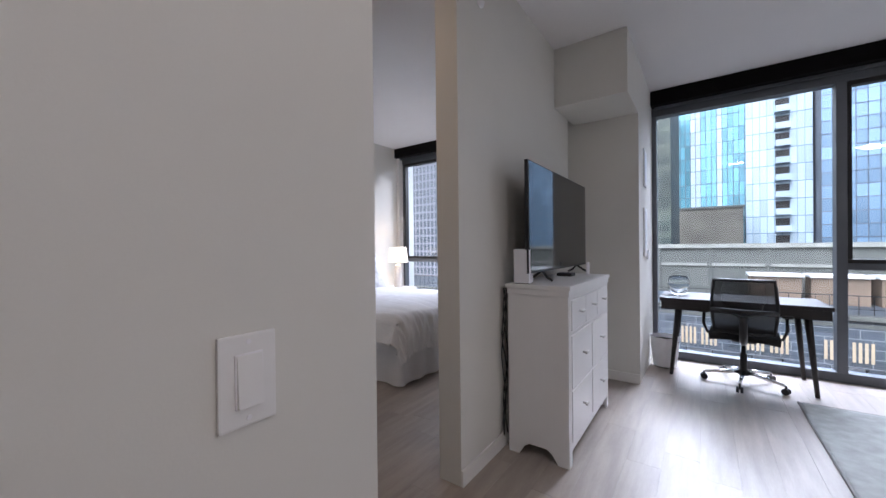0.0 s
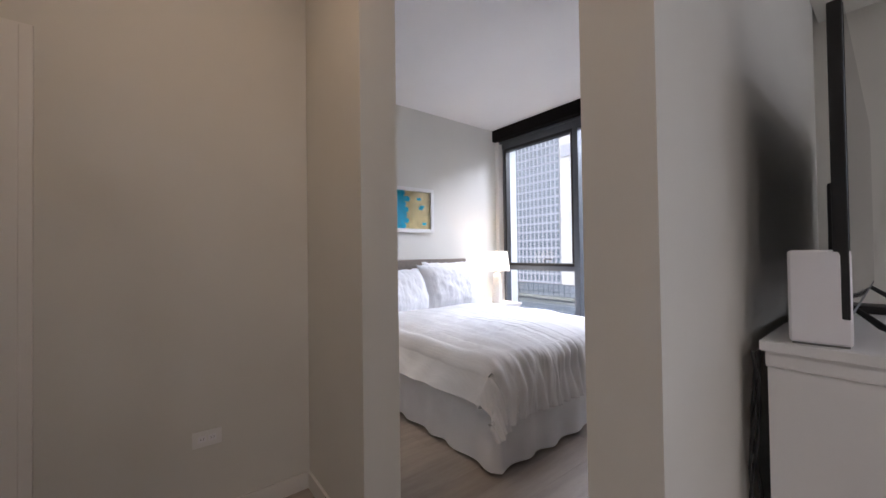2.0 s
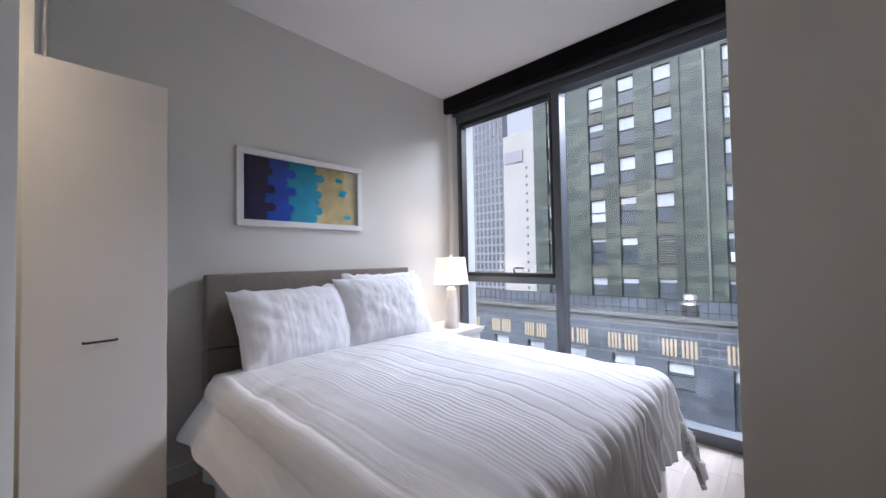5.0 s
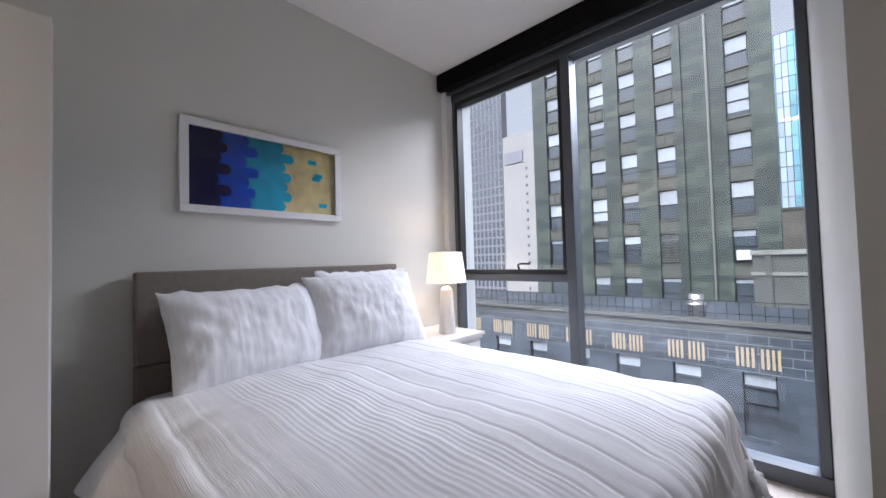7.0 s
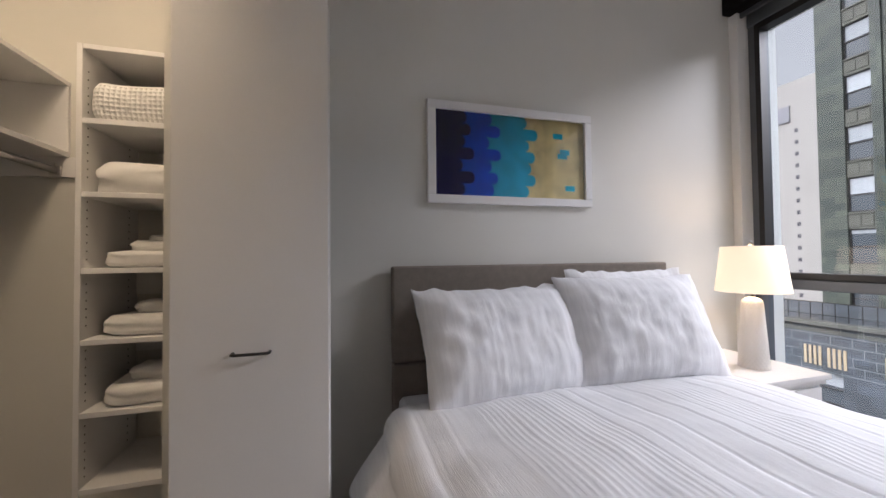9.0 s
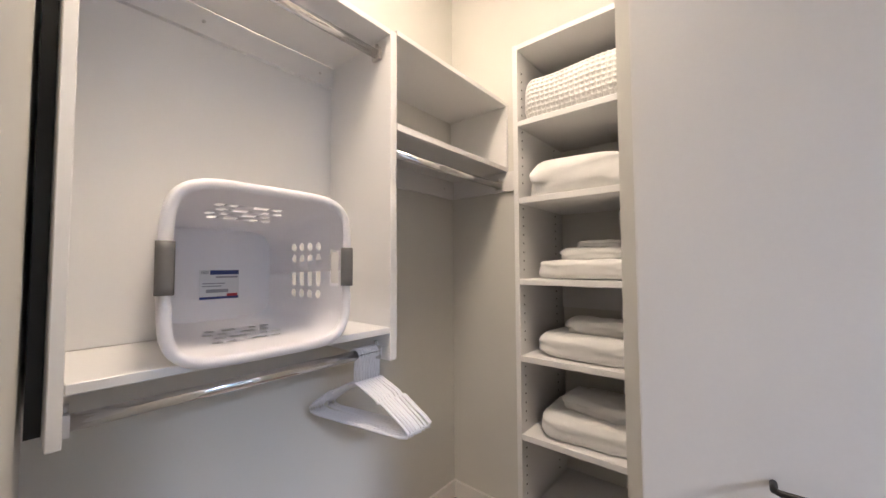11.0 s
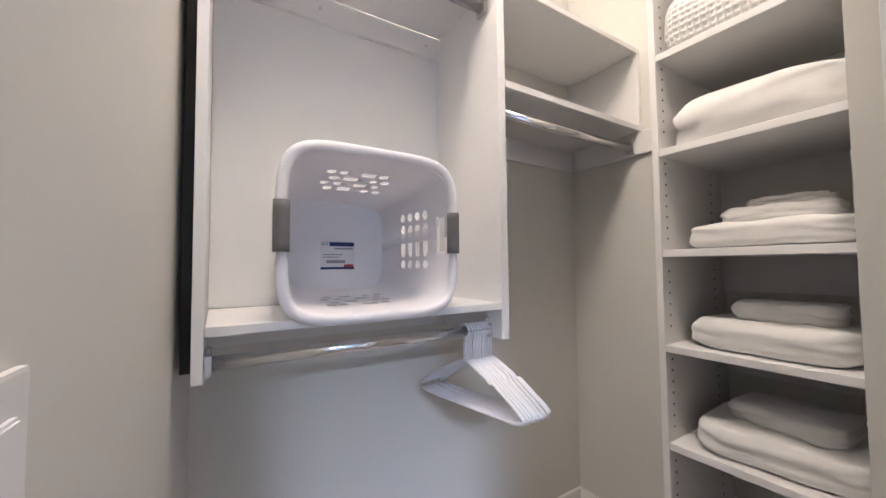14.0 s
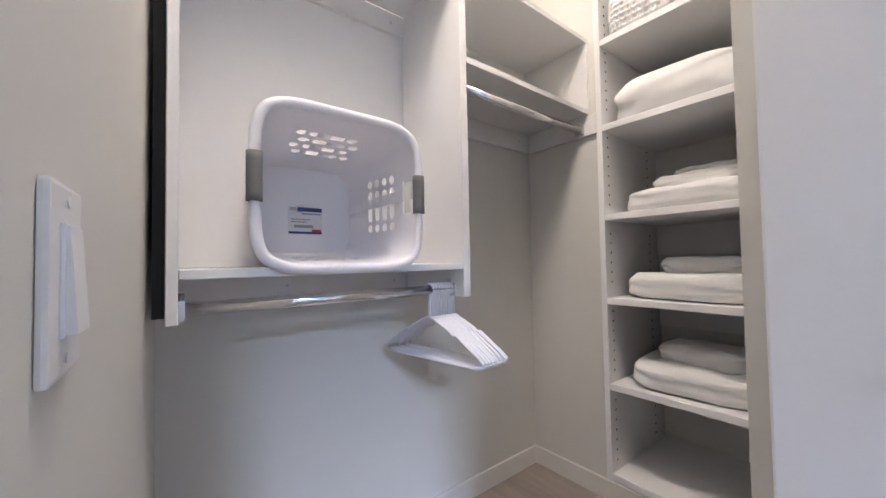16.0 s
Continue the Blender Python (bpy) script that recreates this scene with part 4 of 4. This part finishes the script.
bm = bmesh.new()
NU, NV = 480, 110
sheet(bm, NU, NV, bwall)
bm.faces.ensure_lookup_table()
kill = [bm.faces[i * NV + j] for i in range(NU) for j in range(NV) if in_hole(bwall((i + 0.5) / NU, (j + 0.5) / NV))]
bmesh.ops.delete(bm, geom=kill, context="FACES")
w = part("wall", bm, M_BASKET, bk, "tapered plastic wall with rows of holes")
sm = w.modifiers.new("thick", "SOLIDIFY")
sm.thickness = 0.003
bm = bmesh.new()
ring0 = [bm.verts.new(bwall(i / 80, 0)) for i in range(80)]
bm.faces.new(ring0)
b0 = part("bottom", bm, M_BASKET, bk)
sm = b0.modifiers.new("thick", "SOLIDIFY")
sm.thickness = 0.003
bm = bmesh.new()
pts = []
for i in range(96):
    x, z = rrect(i / 96 * math.tau, 0.213, 0.194, 0.35)
    pts.append((BC - x, 1.466, BZ + z))
sweep(bm, pts, 0.013, 10, True)
part("rim", bm, M_BASKET, bk, "thick rounded rim")
for sx in (-1, 1):
    bm = bmesh.new()
    sweep(bm, [(BC + sx * 0.2135, 1.467, BZ + 0.010 + 0.018 * k) for k in range(-3, 4)], 0.0168, 12)
    part("grip", bm, M_GREYGRIP, bk, "dark grey hand grip")
M_LABEL = mat("paper_label", (0.75, 0.75, 0.77), 0.5)
M_NAVY = mat("navy_print", (0.012, 0.03, 0.16), 0.5)
M_RED = mat("red_print", (0.5, 0.03, 0.04), 0.5)
M_GREYPRINT = mat("grey_print", (0.3, 0.3, 0.34), 0.5)
lb = part("label", boxes((-3.190, -3.082, 1.1195, 1.1205, 1.150, 1.238)), M_LABEL, bk, "white and navy product label")
part("label_band", boxes((-3.189, -3.110, 1.1206, 1.1212, 1.224, 1.237)), M_NAVY, lb)
part("label_band", boxes((-3.189, -3.083, 1.1206, 1.1212, 1.151, 1.158)), M_NAVY, lb)
part("label_bars", boxes((-3.186, -3.125, 1.1206, 1.1212, 1.214, 1.219), (-3.15, -3.09, 1.1206, 1.1212, 1.196, 1.199), (-3.14, -3.09, 1.1206, 1.1212, 1.188, 1.191), (-3.16, -3.10, 1.1206, 1.1212, 1.17, 1.18), *[(-3.105 + 0.004 * k, -3.103 + 0.004 * k, 1.1206, 1.1212, 1.226, 1.236) for k in range(5)]), M_GREYPRINT, lb)
part("label_mark", boxes((-3.186, -3.156, 1.1213, 1.1218, 1.158, 1.166)), M_RED, lb)

# hangers
hg = bmesh.new()
HW = 0.205
outline = [(-0.010, -0.086), (-0.05, -0.104), (-0.085, -0.121), (-0.095, -0.132), (-0.108, -0.129), (-HW + 0.02, -0.181), (-HW, -0.197), (-HW + 0.004, -0.211), (-HW + 0.03, -0.216)]
loop = [(0, y, z) for y, z in outline] + [(0, -y, z) for y, z in reversed(outline)]
sweep(hg, loop, 0.0046, 8, True)
hook = [(0, 0, -0.090), (0, 0, -0.04), (0, 0.004, -0.014)] + [(0, 0.0205 * math.cos(a), 0.0 + 0.0205 * math.sin(a)) for a in [radians(k) for k in range(-20, 200, 20)]]
sweep(hg, hook, 0.0042, 8)
hang_me = mesh_of("plastic_hanger", hg, M_PLASTIC)
rnd = random.Random(5)
for k in range(10):
    ob = new("plastic_hanger", hang_me)
    ob.matrix_basis = pose(-3.44 - 0.0108 * k, 1.385, 0.9615, 0, 0, 10 + rnd.uniform(-2, 2))
    tagged(ob, "white tubular plastic hanger on the chrome rod", "hanger", "hangers on the rod")


# ---- wall plates ----
def switch(m, rockers=1, label="white rocker light switch on the wall"):
    s = thing("light_switch", label, "switch", m, "wall switches")
    hw = 0.036 + 0.023 * (rockers - 1)
    part("plate", soft(boxes((0, 0.006, -hw, hw, -0.058, 0.058)), 0.003), M_WHITE, s)
    for k in range(rockers):
        yc = 0.046 * (k - (rockers - 1) / 2)
        part("frame", soft(boxes((0.0055, 0.0085, yc - 0.0175, yc + 0.0175, -0.034, 0.034)), 0.0015), M_PLASTIC, s)
        bm = boxes((0.008, 0.012, yc - 0.0155, yc + 0.0155, -0.032, 0.032))
        for v in bm.verts:
            if v.co.x > 0.011:
                v.co.x += 0.002 if v.co.z < 0 else -0.002
        part("rocker", bm, M_WHITE, s)
        for z in (-0.048, 0.048):
            part("screw", tube(bmesh.new(), (0.0058, yc, z), (0.0068, yc, z), 0.0032), M_PLASTIC, s)
    return s


switch(pose(-0.15, 0.728, 1.094))
switch(pose(-2.7122, 2.010, 1.049, 0, 0, 177.5), 1, "white rocker light switch beside the closet")
o = thing("wall_outlet", "white double power outlet low on the beige wall", "outlet", pose(-2.466, 1.598, 0.409))
part("plate", soft(boxes((0, 0.006, -0.058, 0.058, -0.036, 0.036)), 0.003), M_WHITE, o)
for y in (-0.02, 0.02):
    s = part("socket", soft(boxes((0.0058, 0.0075, y - 0.016, y + 0.016, -0.014, 0.014)), 0.001), M_PLASTIC, o)
    part("slots", boxes((0.0074, 0.0078, y - 0.006, y - 0.0045, -0.004, 0.005), (0.0074, 0.0078, y + 0.0045, y + 0.006, -0.004, 0.005)), M_BLACK, s)

# ---- hall ----
ld = thing("louvered_door", "white louvered utility door standing ajar", "door", pose(-1.16, 0.945, 0, 0, 0, 11.6))
LW = 0.80
for x0, x1 in ((0, 0.095), (LW - 0.11, LW)):
    part("stile", soft(boxes((x0, x1, 0, 0.036, 0.012, 2.04)), 0.003), M_DOOR, ld)
for z0, z1 in ((0.012, 0.2), (0.86, 1.0), (1.92, 2.04)):
    part("rail", boxes((0.096, LW - 0.111, 0.002, 0.034, z0, z1)), M_DOOR, ld)
slat = boxes((0.096, LW - 0.111, -0.003, 0.003, -0.022, 0.022))
slat_me = mesh_of("slat", slat, M_DOOR)
for z0, z1 in ((0.2, 0.86), (1.0, 1.92)):
    n = int((z1 - z0) / 0.034)
    for k in range(n):
        ob = new("slat", slat_me)
        ob.parent = ld
        ob.matrix_basis = pose(0, 0.018, z0 + (k + 0.5) * (z1 - z0) / n, 38, 0, 0)
for y0, s in ((0.0, -1), (0.036, 1)):
    bm = bmesh.new()
    tube(bm, (LW - 0.065, y0, 0.96), (LW - 0.065, y0 + s * 0.045, 0.96), 0.011)
    tube(bm, (LW - 0.065, y0 + s * 0.040, 0.96), (LW - 0.065, y0 + s * 0.062, 0.96), 0.027, 0.022, 20)
    tube(bm, (LW - 0.065, y0, 0.96), (LW - 0.065, y0 + s * 0.008, 0.96), 0.031, 0.029, 20)
    part("knob", bm, M_BLACK, ld, "round black door knob")
part("latch_plate", boxes((LW, LW + 0.0015, 0.006, 0.030, 0.93, 0.99)), M_BLACK, ld, "black latch plate")
part("latch", boxes((LW + 0.0015, LW + 0.011, 0.011, 0.025, 0.95, 0.97)), M_NICKEL, ld)
structure("door_casing", boxes((-2.465, -2.452, 0.925, 1.055, 0, 2.12), (-2.452, -2.445, 0.93, 1.02, 0, 2.11), (-2.445, -2.44, 0.93, 0.955, 0, 2.10)), M_TRIM, "white painted door casing", "trim")
sd = thing("smoke_sensor", "small white round sensor high on the wall", "sensor", pose(XTV, 2.33, 2.66, 0, 90, 0))
part("base", lathe(bmesh.new(), [(0, 0), (0.03, 0), (0.03, 0.01), (0.02, 0.022), (0, 0.024)], 20), M_WHITE, sd)
# rings out of view; those for kitchen and alcove only accompany added fills
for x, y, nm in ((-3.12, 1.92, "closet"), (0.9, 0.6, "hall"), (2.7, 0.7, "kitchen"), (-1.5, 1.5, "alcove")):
    dl = thing("downlight", "round white ceiling downlight ring, assumed out of view", "lamp", pose(x, y, CEIL), "ceiling downlights")
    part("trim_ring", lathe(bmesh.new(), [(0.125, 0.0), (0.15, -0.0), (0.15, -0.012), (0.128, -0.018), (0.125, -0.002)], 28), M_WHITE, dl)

# ---- living room ----
dr = thing("dresser", "white painted dresser with seven drawers and arched feet", "dresser", pose(-0.657, 2.555, 0))
DD, DWID, DH = 0.372, 1.02, 1.03
part("top", soft(boxes((-0.012, DD + 0.012, -0.018, DWID + 0.018, DH - 0.024, DH)), 0.004), M_WHITE, dr)
part("cornice", soft(boxes((-0.004, DD + 0.004, -0.008, DWID + 0.008, DH - 0.062, DH - 0.0245)), 0.008), M_WHITE, dr)


def arched(length, thick):
    """A side board whose lower edge is cut to an arch between two feet."""
    bm = bmesh.new()
    prof = [(0, 0), (0.065, 0), (0.10, 0.055), (0.13, 0.075), (length - 0.13, 0.075), (length - 0.10, 0.055), (length - 0.065, 0), (length, 0), (length, DH - 0.063), (0, DH - 0.063)]
    a = [bm.verts.new((p, 0, z)) for p, z in prof]
    b = [bm.verts.new((p, thick, z)) for p, z in prof]
    bm.faces.new(a)
    bm.faces.new(b[::-1])
    for i in range(len(prof)):
        j = (i + 1) % len(prof)
        bm.faces.new((a[i], a[j], b[j], b[i]))
    return bm


for y in (0.0, DWID - 0.02):
    p = part("side", arched(DD - 0.004, 0.02), M_WHITE, dr)
    p.location = (0, y, 0)
part("carcass", boxes((0.004, DD - 0.022, 0.021, DWID - 0.021, 0.085, DH - 0.064)), M_WHITE, dr)
fx = DD - 0.021
part("face_frame", boxes((fx, DD - 0.003, 0.021, 0.05, 0.0, DH - 0.064), (fx, DD - 0.003, DWID - 0.05, DWID - 0.021, 0.0, DH - 0.064), (fx, DD - 0.003, 0.051, DWID - 0.051, 0.085, 0.125), (fx, DD - 0.003, 0.051, DWID - 0.051, 0.745, 0.765), (fx, DD - 0.003, 0.051, DWID - 0.051, 0.425, 0.437), (fx, DD - 0.003, 0.051, DWID - 0.051, DH - 0.082, DH - 0.064), (fx, DD - 0.003, 0.502, 0.518, 0.126, 0.744)), M_WHITE, dr)


def drawer(y0, y1, z0, z1):
    d = part("drawer", soft(boxes((fx + 0.002, DD + 0.001, y0, y1, z0, z1)), 0.004), M_WHITE, dr)
    yc, zc = (y0 + y1) / 2, (z0 + z1) / 2 + 0.01
    bm = bmesh.new()
    tube(bm, (DD, yc, zc), (DD + 0.026, yc, zc), 0.007)
    tube(bm, (DD + 0.027, yc - 0.028, zc), (DD + 0.027, yc + 0.028, zc), 0.0065)
    part("handle", bm, M_NICKEL, d, "brushed nickel T-bar handle")


w3 = (DWID - 0.102 - 0.02) / 3
for k in range(3):
    drawer(0.054 + k * (w3 + 0.008), 0.054 + k * (w3 + 0.008) + w3, 0.769, DH - 0.086)
for z0, z1 in ((0.129, 0.422), (0.440, 0.741)):
    drawer(0.054, 0.499, z0, z1)
    drawer(0.521, DWID - 0.054, z0, z1)

tv = thing("television", "large flat black television on the dresser", "television", pose(-0.54, 3.235, DH, 0, 0, 0.4))
part("panel", soft(boxes((-0.012, 0.012, -0.67, 0.67, 0.062, 0.752)), 0.003), M_BLKPLA, tv)
part("back_housing", soft(boxes((-0.045, -0.013, -0.34, 0.34, 0.09, 0.40)), 0.01), M_BLKPLA, tv)
part("screen", boxes((0.0125, 0.0135, -0.661, 0.661, 0.078, 0.744)), M_SCREEN, tv, "dark glossy screen")
for y in (-0.42, 0.42):
    bm = bmesh.new()
    s = 1 if y > 0 else -1
    sweep(bm, [(0.085, y + s * 0.05, 0.010), (0.05, y + s * 0.03, 0.024), (0.0, y, 0.066), (-0.05, y + s * 0.03, 0.024), (-0.085, y + s * 0.05, 0.010)], 0.009)
    part("leg", bm, M_BLKPLA, tv, "splayed black leg")
rt = thing("wifi_router", "upright white wifi router on the dresser", "router", pose(-0.575, 2.605, DH, 0, 0, 8))
part("body", soft(boxes((-0.05, 0.05, -0.045, 0.045, 0.004, 0.212)), 0.012, 3), M_PLASTIC, rt)
part("foot", soft(boxes((-0.045, 0.045, -0.04, 0.04, 0.0, 0.005)), 0.002), M_GREYGRIP, rt)
sb = solo("streaming_box", soft(boxes((-0.055, 0.055, -0.055, 0.055, 0, 0.026)), 0.008), M_BLKPLA, "small black streaming box on the dresser", "media box", pose(-0.52, 3.28, DH))
st = thing("remote_stand", "small white stand on the dresser", "stand", pose(-0.42, 3.52, DH))
part("stand", soft(boxes((-0.006, 0.006, -0.03, 0.03, 0, 0.095)), 0.003), M_PLASTIC, st)
for k in range(3):
    cable = sweep(bmesh.new(), [(-0.683 + 0.008 * math.sin(i * 0.9 + k), 2.545 + 0.012 * k + 0.02 * math.sin(i * 0.7 + 2 * k), 1.0 - 0.07 * i) for i in range(14)], 0.004, 6)
    solo("cable", cable, M_BLKPLA, "loose black cable hanging behind the dresser", "cable")

dk = thing("desk", "dark wood desk with splayed tapered legs", "desk", pose(-0.02, 4.61, 0))
part("top", soft(boxes((0, 1.19, 0, 0.58, 0.715, 0.748)), 0.004), M_DARKWOOD, dk)
part("apron", boxes((0.012, 1.178, 0.012, 0.568, 0.638, 0.714)), M_DARKWOOD, dk)
for x, y, dx, dy in ((0.15, 0.07, -0.06, -0.02), (1.05, 0.07, 0.05, -0.02), (0.15, 0.51, -0.06, 0.03), (1.05, 0.51, 0.05, 0.03)):
    part("leg", tube(bmesh.new(), (x, y, 0.64), (x + dx, y + dy, 0.0), 0.026, 0.015, 14), M_DARKWOOD, dk)
bw = bmesh.new()
lathe(bw, [(0.0, 0.004), (0.05, 0.0), (0.085, 0.05), (0.098, 0.10), (0.09, 0.15), (0.075, 0.185), (0.072, 0.185), (0.087, 0.15), (0.094, 0.10), (0.08, 0.052), (0.0, 0.009)], 32)
solo("glass_bowl", bw, M_BOWL, "clear round glass bowl on the desk", "bowl", pose(0.12, 4.98, 0.748))

oc = thing("office_chair", "black mesh office chair with a chrome star base", "chair", pose(0.62, 4.73, 0, 0, 0, -4))
for k in range(5):
    a = radians(-95 + 72 * k)
    c, s = math.cos(a), math.sin(a)
    lg = part("base_leg", tube(bmesh.new(), (0.03 * c, 0.03 * s, 0.105), (0.29 * c, 0.29 * s, 0.075), 0.02, 0.012), M_CHROME, oc, "chrome base leg")
    bm = bmesh.new()
    for d in (-0.014, 0.014):
        o_ = Vector((-s * d, c * d, 0))
        p0 = Vector((0.295 * c, 0.295 * s, 0.027))
        ax = Vector((-s, c, 0)) * 0.009
        tube(bm, p0 + o_ - ax, p0 + o_ + ax, 0.026, n=16)
    tube(bm, (0.295 * c, 0.295 * s, 0.03), (0.295 * c, 0.295 * s, 0.075), 0.008)
    part("caster", bm, M_BLKPLA, lg, "black twin-wheel caster")
part("hub", lathe(bmesh.new(), [(0, 0.075), (0.04, 0.08), (0.04, 0.12), (0.026, 0.13), (0.026, 0.27), (0.016, 0.275), (0.016, 0.40), (0, 0.40)], 20), M_BLKPLA, oc)
part("mechanism", soft(boxes((-0.09, 0.09, -0.13, 0.11, 0.39, 0.43)), 0.012), M_BLKPLA, oc)
bm = bmesh.new()
sheet(bm, 20, 20, lambda u, v: ((u - 0.5) * 0.48, -0.22 + v * 0.46, 0.475 + 0.012 * math.cos((u - 0.5) * 5) - 0.03 * max(0, v - 0.75) * 4 * (v - 0.75)))
st_ = part("seat", bm, M_MESH, oc, "black padded seat")
m_ = st_.modifiers.new("thick", "SOLIDIFY")
m_.thickness = 0.055
bm = bmesh.new()


def backf(u, v):
    x = (u - 0.5) * (0.40 + 0.03 * math.sin(v * math.pi))
    return (x, -0.27 - 0.05 * v + 0.06 * (2 * u - 1) ** 2 - 0.035 * math.sin(v * math.pi), 0.50 + 0.45 * v)


M_SEE = bpy.data.materials.new("open_mesh")
M_SEE.use_nodes = True
_n, _l = M_SEE.node_tree.nodes, M_SEE.node_tree.links
_t = _n.new("ShaderNodeBsdfTransparent")
_m = _n.new("ShaderNodeMixShader")
_m.inputs[0].default_value = 0.9
_n["Principled BSDF"].inputs["Base Color"].default_value = (0.012, 0.012, 0.013, 1)
_n["Principled BSDF"].inputs["Roughness"].default_value = 0.8
_l.new(_t.outputs[0], _m.inputs[1])
_l.new(_n["Principled BSDF"].outputs[0], _m.inputs[2])
_l.new(_m.outputs[0], _n["Material Output"].inputs[0])
part("back_mesh", sheet(bm, 14, 14, backf), M_SEE, oc, "see-through black mesh")
bm = bmesh.new()
rim = [backf(0, k / 8) for k in range(9)] + [backf(k / 8, 1) for k in range(1, 9)] + [backf(1, 1 - k / 8) for k in range(1, 9)] + [backf(1 - k / 8, 0) for k in range(1, 8)]
sweep(bm, rim, 0.013, 8, True)
part("back_frame", bm, M_BLKPLA, oc)
bm = bmesh.new()
sweep(bm, [backf(0, 0.42), backf(0.25, 0.42), backf(0.5, 0.42), backf(0.75, 0.42), backf(1, 0.42)], 0.022, 8)
part("lumbar_bar", bm, M_BLKPLA, oc)
bm = bmesh.new()
sweep(bm, [(0, -0.10, 0.41), (0, -0.25, 0.42), (0, -0.34, 0.50), (0, -0.36, 0.66)], 0.028, 10)
part("back_post", bm, M_BLKPLA, oc)
for s in (-1, 1):
    bm = bmesh.new()
    sweep(bm, [(s * 0.12, -0.02, 0.42), (s * 0.26, -0.04, 0.44), (s * 0.29, -0.04, 0.52), (s * 0.285, -0.02, 0.63)], 0.013, 8)
    ar = part("arm", bm, M_BLKPLA, oc)
    part("arm_pad", soft(boxes((s * 0.285 - 0.035, s * 0.285 + 0.035, -0.12, 0.11, 0.63, 0.655)), 0.008), M_BLKPLA, ar)

tc_ = thing("waste_bin", "small waste bin lined with a white plastic bag", "bin", pose(0.0, 4.90, 0))
part("bin", lathe(bmesh.new(), [(0, 0.0), (0.095, 0.0), (0.10, 0.02), (0.125, 0.27), (0.12, 0.27), (0.096, 0.01), (0, 0.01)], 28), M_BLKPLA, tc_)
bm = bmesh.new()
sheet(bm, 56, 14, lambda u, v: ((0.106 + 0.028 * v + 0.010 * noise.noise((math.cos(u * math.tau) * 3, math.sin(u * math.tau) * 3, v * 4))) * math.cos(u * math.tau), (0.106 + 0.028 * v + 0.010 * noise.noise((math.cos(u * math.tau) * 3, math.sin(u * math.tau) * 3, v * 4 + 9))) * math.sin(u * math.tau), 0.012 + 0.30 * v + 0.012 * noise.noise((u * 20, v, 0)) * v))
part("bag", bm, M_PLASTIC, tc_, "crumpled white plastic bag")
rg = bmesh.new()
sheet(rg, 60, 80, lambda u, v: (0.93 + 2.2 * u, 2.0 + 2.44 * v, 0.012 + 0.002 * noise.noise((u * 40, v * 40, 0))))
rug = thing("rug", "flat grey woven rug with a dark bound edge", "rug")
r_ = part("woven_surface", rg, M_RUG, rug)
m_ = r_.modifiers.new("thick", "SOLIDIFY")
m_.thickness = 0.010
bm = bmesh.new()
sweep(bm, [(0.93, 2.0, 0.007), (0.93, 4.44, 0.007), (3.13, 4.44, 0.007), (3.13, 2.0, 0.007)], 0.007, 8, True)
part("binding", bm, M_GREYGRIP, rug, "dark bound edge")
for z0, z1, nm, lab in ((1.83, 2.19, "access_panel", "small white wall access panel on the column"), (1.15, 1.62, "wall_panel", "white framed wall panel on the column")):
    p = thing(nm, lab, "panel", pose(-0.14, 4.56, 0))
    part("frame", soft(boxes((0, 0.012, -0.09, 0.11, z0, z1)), 0.003), M_WHITE, p)
    part("face", soft(boxes((0.012, 0.016, -0.065, 0.085, z0 + 0.025, z1 - 0.025)), 0.002), M_PLASTIC, p)
tg = thing("thermostat", "small white thermostat on the column", "thermostat", pose(-0.14, 4.70, 1.16))
part("case", soft(boxes((0, 0.025, -0.035, 0.035, -0.045, 0.045)), 0.006), M_PLASTIC, tg)

# ---- floor planks ----
PWID, PLEN = 0.178, 1.22
plank_me = mesh_of("plank", boxes((0.0004, PWID - 0.0004, 0.0004, PLEN - 0.0004, -0.012, 0.0)), M_PLANK)
rest = bmesh.new()
rnd = random.Random(11)
x = -4.5
n = 0
while x < 4.2:
    y = -2.14 - rnd.uniform(0, PLEN)
    while y < 5.2:
        if x < 2.4 and y > 0.0 and y + PLEN < 5.24 and n < 296:
            ob = new("plank", plank_me)
            ob.parent, ob.location = floor, (x, y, rnd.uniform(-0.0004, 0))
            n += 1
        else:
            box(rest, x + 0.0006, x + PWID - 0.0006, y + 0.0006, min(y + PLEN - 0.0006, 5.238), -0.012, 0.0)
        y += PLEN
    x += PWID
tagged(part("planks", rest, M_PLANK, floor), kind="stuff")
